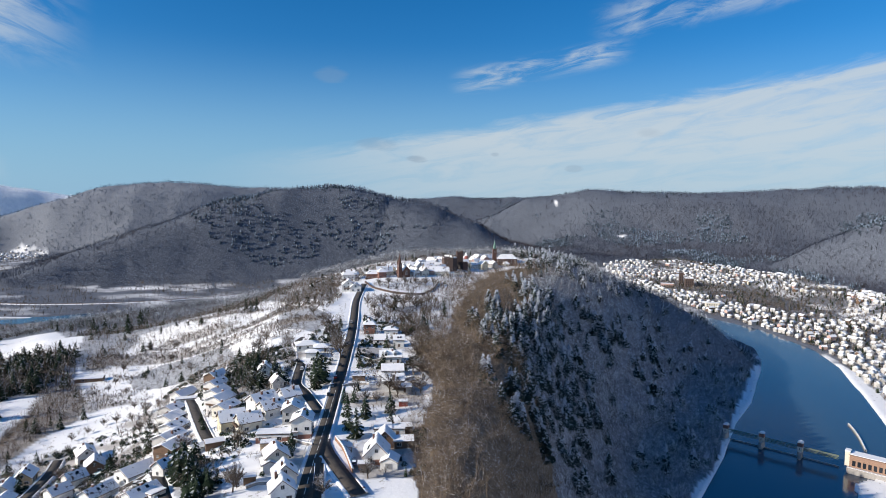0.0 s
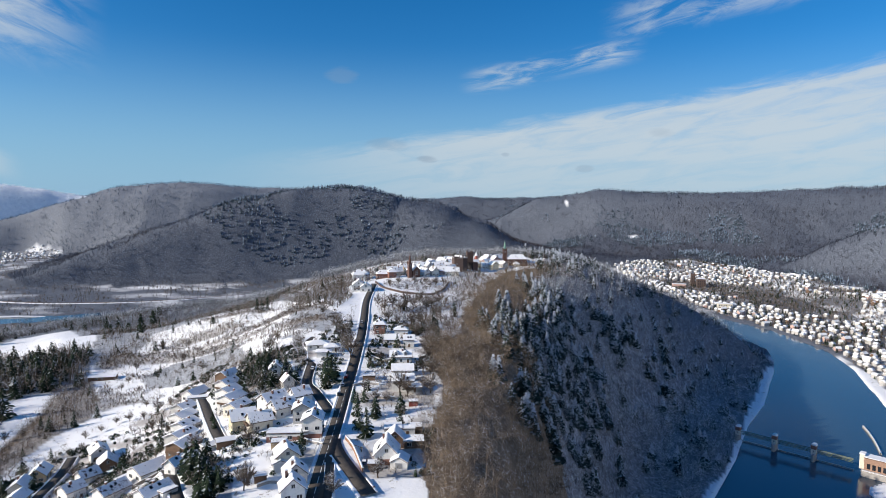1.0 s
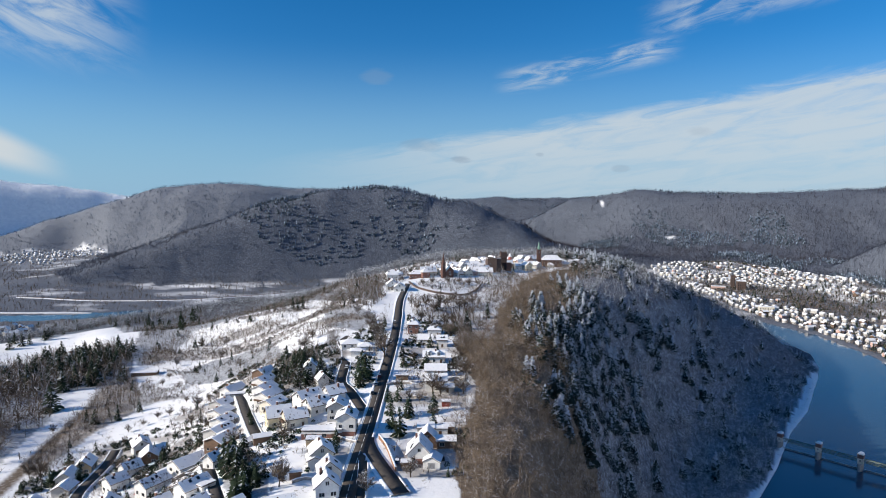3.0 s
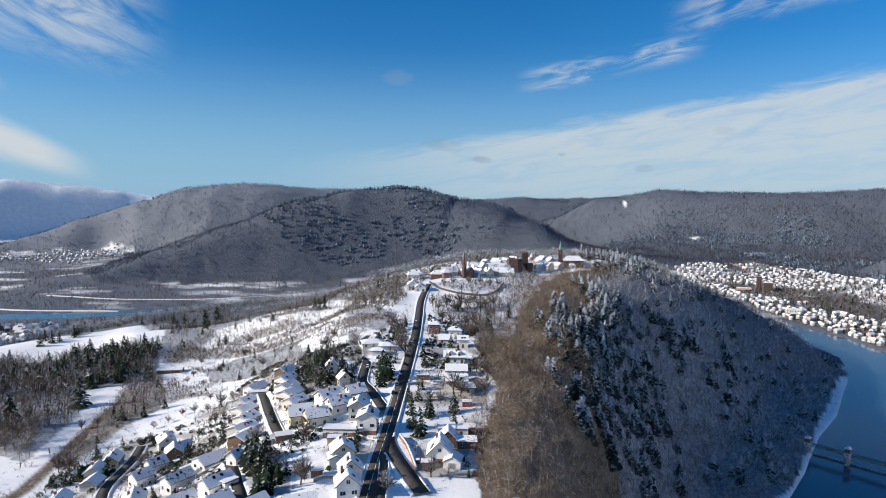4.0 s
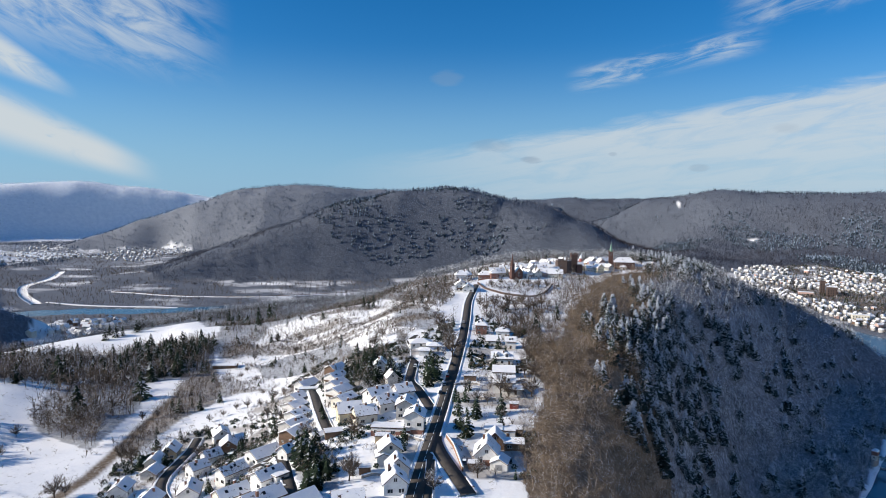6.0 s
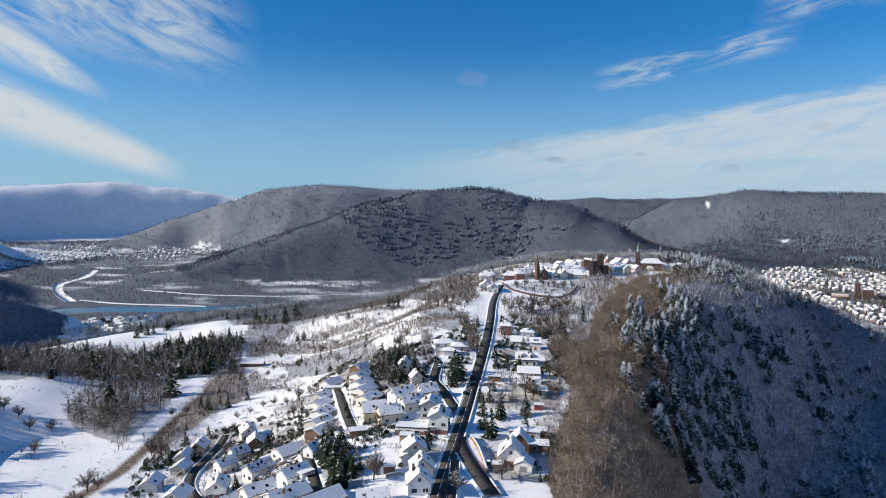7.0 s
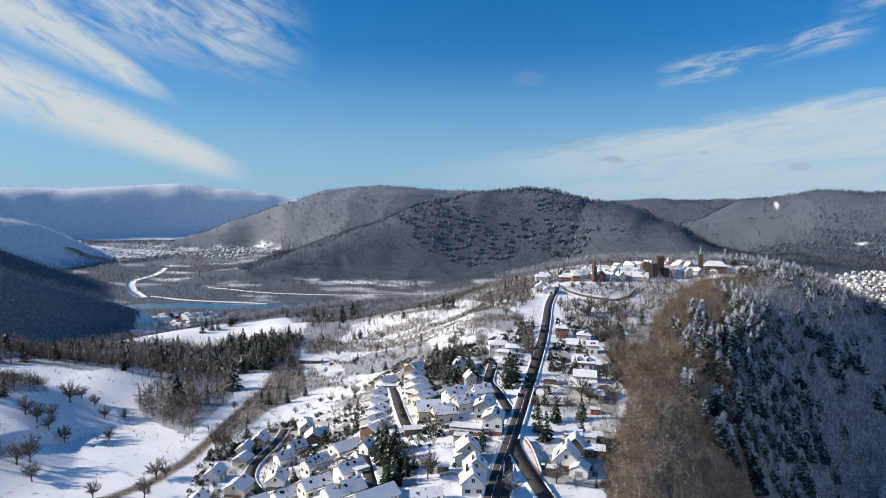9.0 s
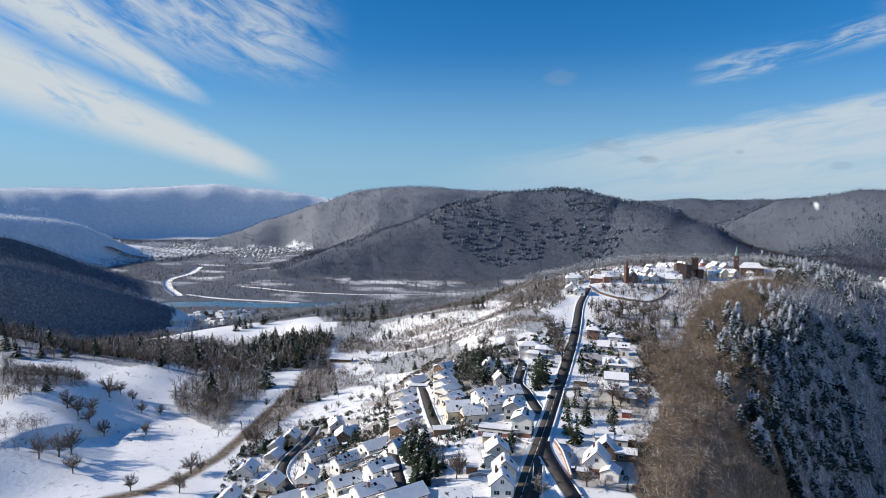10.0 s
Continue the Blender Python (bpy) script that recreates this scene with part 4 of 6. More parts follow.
def woods():
    rng = np.random.default_rng(5)
    bands = [(60, 430, 20, 13, 12, .0042), (430, 700, 25, 9, 7, .006), (700, 1050, 36, 6, 3, .0115), (1050, 1900, 52, 3, 1, .022), (1900, 3000, 66, 2, 1, .032), (3000, 4850, 240, 2, 1, .055)]
    for near, far, room, limbs, twigs, width in bands:
        spread = radians(98)
        n = int(spread / 2 * (far ** 2 - near ** 2) / room)
        r = np.sqrt(rng.uniform(near ** 2, far ** 2, n))
        a = rng.uniform(radians(-59), radians(39), n)
        x, y = r * np.sin(a), r * np.cos(a)
        z = height(x, y)
        keep = wood_cover(x, y, z) > .5
        x, y, z = x[keep], y[keep], z[keep]
        wob = fbm(x, y, 40, 2, 41) * 50
        zone = in_polygon(x + wob, y - wob, FIR_SLOPE) | in_polygon(x + wob, y - wob, FIR_PATCH) | in_polygon(x, y, FIR_CREST)
        far_zone = in_polygon(x + wob, y - wob, FIR_HILL) | in_polygon(x + wob, y - wob, FIR_HILL_EAST) | in_polygon(x, y, FIR_SPUR)
        patch = np.where(np.hypot(x, y) < 1050, np.where(zone, .13, np.where(x > 95, .045, .0)), np.where(far_zone, .21, np.where(x < -600, -.2, fbm(x, y, 230, 3, 40) - .12)))
        fir = patch + rng.uniform(-.16, .16, len(x)) > .19
        tall = rng.uniform(9, 17, len(x)) + fbm(x, y, 35, 2, 48) * 5
        bare = [bare_tree(rng, limbs, twigs, width, .33 if far < 600 else .4 if far < 1100 else .55) for _ in range(8)]
        firs = [conifer(rng, 19 if far < 750 else 13 if far < 1100 else 4 if far < 1950 else 3, 11 if far < 750 else 9 if far < 1100 else 5 if far < 1950 else 3, .26) for _ in range(8)]
        edge, _ = line_distance(x, y, WOOD_EDGE)
        brown = (edge + fbm(x, y, 50, 3, 44) * 60 < 62) & (np.hypot(x, y) < 760)
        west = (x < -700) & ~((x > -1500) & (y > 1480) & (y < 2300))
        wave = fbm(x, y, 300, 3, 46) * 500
        haze_pale = ((np.hypot(x, y) + wave > 3900) & (x < -1300)) | ((x < -1850) & (y < 2250 + wave))
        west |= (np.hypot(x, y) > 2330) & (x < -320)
        west &= ~haze_pale
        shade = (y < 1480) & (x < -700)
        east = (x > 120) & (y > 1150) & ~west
        # Far and western stands take twig colours with haze already put in.
        for pick, mat, words in ((haze_pale & ~fir, HAZE_WHITE, "distant frosty leafless wood paled to stand for haze"), (brown & ~fir, OAK, "sunlit brown leafless oak wood"), (west & shade & ~fir, HAZE_GREY, "leafless wood greyed to stand for haze"), (west & ~shade & ~fir, HAZED_FROSTED, "frosted leafless wood on the western hills, tinted blue for haze"),
                                 (east & ~haze_pale & ~fir, HAZED_BROWN_BEECH, "sunlit brown leafless wood on the eastern hills, tinted blue for haze"),
                                 (~brown & ~east & ~west & ~haze_pale & ~fir, TWIGS if far < 1060 else HAZED_BEECH if far < 3100 else HAZED_FROSTED, "leafless broadleaf wood dusted with snow")):
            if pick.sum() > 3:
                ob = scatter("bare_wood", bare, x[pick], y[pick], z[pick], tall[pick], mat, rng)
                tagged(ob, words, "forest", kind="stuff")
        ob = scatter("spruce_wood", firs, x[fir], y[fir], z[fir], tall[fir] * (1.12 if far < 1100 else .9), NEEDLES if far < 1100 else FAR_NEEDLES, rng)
        tagged(ob, "dark spruce wood with snow on the boughs", "forest", kind="stuff")


def copses():
    """The smaller woods, hedges and scrub of the near slopes and of the valley floor."""
    rng = np.random.default_rng(8)
    near = [bare_tree(rng, 13, 8, .0062, .4) for _ in range(8)]
    far = [bare_tree(rng, 6, 2, .014, .42) for _ in range(8)]
    firs = [conifer(rng, 11, 8, .27) for _ in range(6)]
    bush = [bare_tree(rng, 6, 2, .042, .6) for _ in range(6)]
    bx, by, bt, fx, fy, ft = [], [], [], [], [], []
    for poly, room, lo, hi, dark in NEAR_WOODS:
        x, y = spots_in(rng, poly, room)
        clear = ~on_plots(x, y)
        x, y = x[clear], y[clear]
        isfir = rng.random(len(x)) < dark
        t = lo + (hi - lo) * rng.random(len(x)) ** 1.4
        bx.append(x[~isfir]); by.append(y[~isfir]); bt.append(t[~isfir])
        fx.append(x[isfir]); fy.append(y[isfir]); ft.append(t[isfir] * 1.1)
    bx, by, bt, fx, fy, ft = (np.concatenate(k) for k in (bx, by, bt, fx, fy, ft))
    close = np.hypot(bx, by) < 430
    for kinds, m, words in ((near, close, "bare brown copses and hedgerows on snow"), (far, ~close, "bare brown woods along the ridge")):
        ob = scatter("bare_copse", kinds, bx[m], by[m], height(bx[m], by[m]), bt[m], MIXED, rng)
        tagged(ob, words, "copse", kind="stuff")
    ob = scatter("spruce_copse", firs, fx, fy, height(fx, fy), ft, GARDEN_GREEN, rng)
    tagged(ob, "dark green spruce clumps on the slope", "copse", kind="stuff")
    # scrub in strips along the slope, and shrubs in the gardens
    x, y = spots_in(rng, SCRUB_SLOPE, 3.6)
    keep = fbm(x / 2.2, y * 1.3 + x * .35, 26, 3, 60) + rng.uniform(-.07, .07, len(x)) > .06
    x2, y2 = spots_in(rng, GARDENS, 6)
    keep2 = fbm(x2, y2, 20, 3, 66) + rng.uniform(-.2, .2, len(x2)) > -.06
    x3, y3 = rng.uniform(-560, -200, 900), rng.uniform(150, 340, 900)
    keep3 = fbm(x3, y3, 30, 2, 71) > .16
    x, y = [x[keep], x2[keep2], x3[keep3]], [y[keep], y2[keep2], y3[keep3]]
    for poly, room, least in ((TERRACE, 4.5, -.06), (WALL_SLOPE, 5, -.04), (GATE_WOOD, 5, -.05), (VILLAGE_PLOT, 9, .0), (PLATEAU_WOOD, 9, -.02), (WALL_WOOD, 6, -.1)):
        px, py = spots_in(rng, poly, room)
        m = fbm(px, py, 18, 3, 83) + rng.uniform(-.1, .1, len(px)) > least
        x.append(px[m])
        y.append(py[m])
    x, y = np.concatenate(x), np.concatenate(y)
    clear = ~on_plots(x, y)
    x, y = x[clear], y[clear]
    ob = scatter("scrub", bush, x, y, height(x, y), rng.uniform(.8, 3.0, len(x)) * np.where(rng.random(len(x)) < .15, 1.8, 1), MIXED, rng)
    tagged(ob, "low bare shrubs and hedges poking through snow", "scrub", kind="stuff")
    x, y = spots_in(rng, EAST_TOWN, 30)
    dark = rng.random(len(x)) < .10
    ob = scatter("town_trees", [bare_tree(rng, 3, 1, .06, .55) for _ in range(6)], x[~dark], y[~dark], height(x[~dark], y[~dark]), rng.uniform(4, 9, int((~dark).sum())), MIXED, rng)
    tagged(ob, "bare garden trees between the town's houses", "trees", kind="stuff")
    ob = scatter("town_spruces", [conifer(rng, 5, 5, .3) for _ in range(4)], x[dark], y[dark], height(x[dark], y[dark]), rng.uniform(5, 10, int(dark.sum())), GARDEN_GREEN, rng)
    tagged(ob, "dark spruces between the town's houses", "trees", kind="stuff")
    # evergreen shrubs and hedges of the gardens
    x, y = spots_in(rng, GARDENS, 7)
    keep = (fbm(x, y, 24, 3, 120) + rng.uniform(-.18, .18, len(x)) > .04) & ~on_plots(x, y)
    ob = scatter("garden_shrubs", [leafy_bush(rng) for _ in range(6)], x[keep], y[keep], height(x[keep], y[keep]), rng.uniform(.8, 2.3, int(keep.sum())), GARDEN_GREEN, rng)
    tagged(ob, "dark evergreen shrubs and hedges in the gardens", "shrubs", kind="stuff")
    # trees on the valley floor: along the river and in loose clumps
    r = np.sqrt(rng.uniform(900 ** 2, 3600 ** 2, 110000))
    a = rng.uniform(radians(-59), radians(39), 110000)
    x, y = r * np.sin(a), r * np.cos(a)
    z = height(x, y)
    d, _ = line_distance(x, y, RIVER)
    d = d - river_half(x) + RIVER_HALF
    bank = (d > RIVER_HALF + 4) & (d < RIVER_HALF + 26) & (y > 1200)
    loose = (d > RIVER_HALF + 30) & (fbm(x, y * 2, 110, 3, 77) > -.24 + .22 * ((x > 450) & (y < 880))) & (z < 40)
    keep = (bank | (loose & (rng.random(len(x)) < .75))) & (wood_cover(x, y, z) < .5)
    x, y, z = x[keep], y[keep], z[keep]
    small = [bare_tree(rng, 3, 2, .035, .34) for _ in range(6)]
    ob = scatter("valley_trees", small, x, y, z, rng.uniform(6, 13, len(x)), MIXED, rng)
    tagged(ob, "bare trees and hedges on the valley floor", "trees", kind="stuff")


def on_plots(x, y):
    """Where houses and roads stand."""
    hit = np.zeros(len(x), bool)
    for rows in (SOUTH_HOUSES, MID_HOUSES, ROW_WEST, ROW_EAST, ROAD_WEST_HOUSES, UPPER_WEST_HOUSES, EAST_HOUSES, SOUTHEAST_HOUSES, GATE_HOUSES, VILLAGE_HOUSES, CHURCH_LANE_HOUSES):
        for row in rows:
            hit |= np.hypot(x - row[0], y - row[1]) < max(row[3], row[4]) * .55 + 1
    for line, half in ((MAIN_ROAD, 7.5), (MAIN_ROAD_FORK, 5.5), (SLIP_ROAD, 3), (WEST_ROAD, 4), (ESTATE_ROAD, 4), (LOWER_ROAD, 4), (CROSS_ROAD, 4)):
        hit |= line_distance(x, y, line)[0] < half
    return hit


RIM_WOOD = [(-215, 590), (-120, 690), (-60, 770), (20, 850), (-5, 880), (-90, 810), (-160, 730), (-240, 640)]
TOWN_PARK = [(610, 1829), (768, 1772), (863, 1593), (935, 1385), (798, 1179), (741, 1342), (677, 1495), (590, 1612)]
BELT_WOOD = [(-720, 350), (-600, 352), (-480, 347), (-430, 356), (-385, 356), (-330, 385), (-300, 420), (-330, 470), (-420, 500), (-560, 500), (-720, 520)]
# outline, square metres for each tree, least and greatest height, share of spruces
NEAR_WOODS = [
    (GULLY_WOOD, 24, 11, 20, .02), (LEFT_WOOD, 13, 7, 12, .02), (BELT_WOOD, 27, 12, 21, .03), (LANE_HEDGE, 8, 3, 11, .01), (SHOULDER_WOOD, 22, 4, 10, .02),
    (DARK_CLUMP, 36, 6, 18, .16), (GROVE, 18, 3, 11, .35), (GARDEN_GROVE, 14, 3, 12, .4), (VERGE_WOOD, 14, 4, 11, 0), (WALL_WOOD, 22, 6, 14, .02), (SCRUB_SLOPE, 34, 2, 6, .012),
    (ORCHARD, 80, 3, 5, 0), (FIELD_BELT, 40, 8, 17, .06), (FIELD_BRUSH, 13, 4, 8, .02), (FIELD_SHRUBS, 16, 4, 9, 0), (FIR_CLUMP, 36, 6, 17, .26), (LENS_SIDES, 34, 5, 12, .06),
    (RIDGE_WOOD, 22, 3, 9, .02), (STRIP_WOOD_A, 22, 3, 6.5, .03), (STRIP_WOOD_B, 22, 3, 9, .25), (STRIP_WOOD_C, 22, 3, 6, .02), (STRIP_WOOD_D, 16, 4, 9, .05), (GATE_WOOD, 13, 4, 10, .03),
    (CREST_WOOD, 34, 6, 12, .15), (PLATEAU_WOOD, 20, 5, 10, .02), (WALL_SLOPE, 22, 3, 11, .02), (TERRACE, 34, 2, 6, .02), (VILLAGE_PLOT, 60, 4, 9, .05), (RIM_WOOD, 15, 4, 9, .03), (GARDENS, 75, 3, 8, .10)]
woods()
copses()


# ---- more materials ----
def snow_material(name, worn=0.0, under=(0.10, 0.07, 0.06)):
    """Fresh snow; where it is worn the roof or soil beneath shows in patches."""
    m, nt, p, N, L = material(name)
    geo = N("ShaderNodeNewGeometry")
    obj = N("ShaderNodeObjectInfo")
    shift = N("ShaderNodeVectorMath")
    L(geo.outputs["Position"], shift.inputs[0])
    L(obj.outputs["Location"], shift.inputs[1])
    white = ramp(nt, noise_node(nt, shift.outputs[0], 0.6, 5), [(0.3, (0.80, 0.82, 0.86)), (0.7, (0.90, 0.90, 0.90))])
    if worn:
        n = Num(nt, noise_node(nt, shift.outputs[0], 0.55, 5, 0.65))
        bare = (n + (Num(nt, obj.outputs["Random"]) - .5) * .10).step(.64 - worn, .67 - worn)
        white = mix(nt, bare.socket, white, under)
    L(white, p.inputs["Base Color"])
    p.inputs["Roughness"].default_value = 0.75
    p.inputs["Specular IOR Level"].default_value = 0.25
    b = N("ShaderNodeBump")
    b.inputs["Strength"].default_value, b.inputs["Distance"].default_value = 0.4, 0.2
    L(noise_node(nt, geo.outputs["Position"], 1.2, 5), b.inputs["Height"])
    L(b.outputs[0], p.inputs["Normal"])
    return m


def render_wall(name, colour, stain=0.12):
    m, nt, p, N, L = material(name)
    pos = N("ShaderNodeNewGeometry").outputs["Position"]
    lo = tuple(c * (1 - 2 * stain) for c in colour)
    L(ramp(nt, noise_node(nt, pos, 0.5, 6, 0.65), [(0.3, lo), (0.55, colour)]), p.inputs["Base Color"])
    p.inputs["Roughness"].default_value = 0.9
    return m


def brick_wall(name, colour):
    m, nt, p, N, L = material(name)
    pos = N("ShaderNodeNewGeometry").outputs["Position"]
    fine = noise_node(nt, pos, 2.5, 6, 0.7)
    lo, hi = tuple(c * .6 for c in colour), tuple(c * 1.35 for c in colour)
    L(ramp(nt, fine, [(0.3, lo), (0.7, hi)]), p.inputs["Base Color"])
    p.inputs["Roughness"].default_value = 0.95
    return m


SNOW = snow_material("roof_snow")
WORN_SNOW = snow_material("worn_roof_snow", 0.03)
BANK_SNOW = snow_material("bank_snow", 0.02, (0.16, 0.13, 0.10))
TILES = plain("dark_roof_tiles", (0.085, 0.05, 0.042), 0.8, 0.35, 2.0)
GLASS = plain("dark_window_glass", (0.02, 0.024, 0.03), 0.12)
FRAME = plain("white_window_frame", (0.7, 0.7, 0.68), 0.5)
WOODWORK = plain("brown_woodwork", (0.11, 0.065, 0.04), 0.7, 0.3, 3.0)
CHIMNEY = brick_wall("chimney_brick", (0.17, 0.09, 0.07))
SANDSTONE = brick_wall("red_sandstone", (0.115, 0.062, 0.05))
DARK_STONE = brick_wall("castle_stone", (0.10, 0.07, 0.06))
CONCRETE = plain("grey_concrete", (0.36, 0.34, 0.32), 0.9, 0.2, 0.6)
COPPER = plain("green_copper", (0.13, 0.25, 0.20), 0.6, 0.2, 1.0)
BARK = plain("tree_bark", (0.085, 0.065, 0.05), 0.95, 0.3, 2.0)
PAINT = plain("road_paint", (0.75, 0.75, 0.72), 0.7)
METAL = plain("galvanised_metal", (0.42, 0.43, 0.44), 0.45, 0.15, 1.0, 0.6)
GIRDER_GREEN = plain("green_girder_paint", (0.14, 0.17, 0.10), 0.6, 0.2, 0.6)
RUBBER = plain("black_rubber", (0.02, 0.02, 0.02), 0.8)
WALLS = {
    "white": render_wall("white_render", (0.78, 0.77, 0.74)), "cream": render_wall("cream_render", (0.73, 0.68, 0.57)),
    "grey": render_wall("grey_render", (0.5, 0.49, 0.47)), "ochre": render_wall("ochre_render", (0.56, 0.43, 0.27)),
    "yellow": render_wall("yellow_render", (0.72, 0.63, 0.44)), "pink": render_wall("pink_render", (0.62, 0.42, 0.36)),
    "red": render_wall("red_render", (0.42, 0.14, 0.11)), "brown": render_wall("brown_boards", (0.16, 0.10, 0.065)),
    "redwood": render_wall("red_boards", (0.25, 0.06, 0.045)), "redbrick": brick_wall("red_brick", (0.23, 0.115, 0.09)),
    "brickbase": render_wall("pale_render", (0.76, 0.75, 0.72)),
}
WALL_WORDS = {
    "white": "white rendered", "cream": "cream rendered", "grey": "pale grey rendered", "ochre": "ochre rendered", "yellow": "pale yellow rendered",
    "pink": "dusty pink rendered", "red": "red rendered", "brown": "dark brown boarded", "redwood": "red boarded", "redbrick": "red brick",
    "brickbase": "white rendered brick-based",
}
ROOF_WORDS = {"g": "snow-covered gable roof", "m": "patchily snowed gable roof", "x": "snowy gable roof and dormers", "p": "snow-covered hipped roof", "f": "flat snow-covered roof"}


# ---- houses ----
def box(bm, x0, y0, z0, x1, y1, z1):
    v = [bm.verts.new(p) for p in ((x0, y0, z0), (x1, y0, z0), (x1, y1, z0), (x0, y1, z0), (x0, y0, z1), (x1, y0, z1), (x1, y1, z1), (x0, y1, z1))]
    for f in ((3, 2, 1, 0), (4, 5, 6, 7), (0, 1, 5, 4), (1, 2, 6, 5), (2, 3, 7, 6), (3, 0, 4, 7)):
        bm.faces.new([v[i] for i in f])
    return v


def prism(bm, ring, z0, z1, cap=True):
    """Walls over a plan ring, from z0 up to z1 (numbers, or one for each corner)."""
    n = len(ring)
    zs = z1 if isinstance(z1, (list, tuple)) else [z1] * n
    lo = [bm.verts.new((*p[:2], z0)) for p in ring]
    hi = [bm.verts.new((*p[:2], z)) for p, z in zip(ring, zs)]
    for k in range(n):
        bm.faces.new((lo[k], lo[(k + 1) % n], hi[(k + 1) % n], hi[k]))
    if cap:
        bm.faces.new(hi)
    return lo, hi


def slab(bm, corners, thick):
    """A thick sheet on four or three corners, growing along its upward normal."""
    c = [Vector(p) for p in corners]
    n = (c[1] - c[0]).cross(c[2] - c[0]).normalized()
    if n.z < 0:
        c.reverse()
        n = -n
    lo = [bm.verts.new(p) for p in c]
    hi = [bm.verts.new(p + n * thick) for p in c]
    k = len(c)
    bm.faces.new(lo[::-1])
    bm.faces.new(hi)
    for i in range(k):
        bm.faces.new((lo[i], lo[(i + 1) % k], hi[(i + 1) % k], hi[i]))


def shared_mesh(name, build, *materials):
    bm = bmesh.new()
    build(bm)
    me = bpy.data.meshes.new(name)
    bm.to_mesh(me)
    bm.free()
    for m in materials:
        me.materials.append(m)
    return me


def window_build(w, h):
    def build(bm):
        box(bm, -w / 2 - .1, -.06, -h / 2 - .1, w / 2 + .1, .05, h / 2 + .1)
        for f in bm.faces:
            f.material_index = 0
        for x0, x1 in ((-w / 2, -.05), (.05, w / 2)):
            k = len(bm.faces)
            box(bm, x0, .0, -h / 2, x1, .07, h / 2)
            bm.faces.ensure_lookup_table()
            for f in bm.faces[k:]:
                f.material_index = 1
    return build


WINDOWS = {"wide": shared_mesh("window", window_build(1.7, 1.3), FRAME, GLASS), "small": shared_mesh("window", window_build(1.1, 1.3), FRAME, GLASS),
           "tall": shared_mesh("window", window_build(1.0, 2.0), FRAME, GLASS)}
SKYLIGHT = shared_mesh("skylight", lambda bm: box(bm, -.6, -.5, -.1, .6, .5, .34), GLASS)
DOOR = shared_mesh("door", lambda bm: box(bm, -.55, -.05, 0, .55, .07, 2.1), WOODWORK)
GARAGE_DOOR = shared_mesh("garage_door", lambda bm: box(bm, -1.3, -.05, 0, 1.3, .07, 2.2), METAL)


def fixture(name, mesh, m, parent):
    ob = new(name, mesh)
    ob.parent = parent
    ob.matrix_basis = m
    return ob


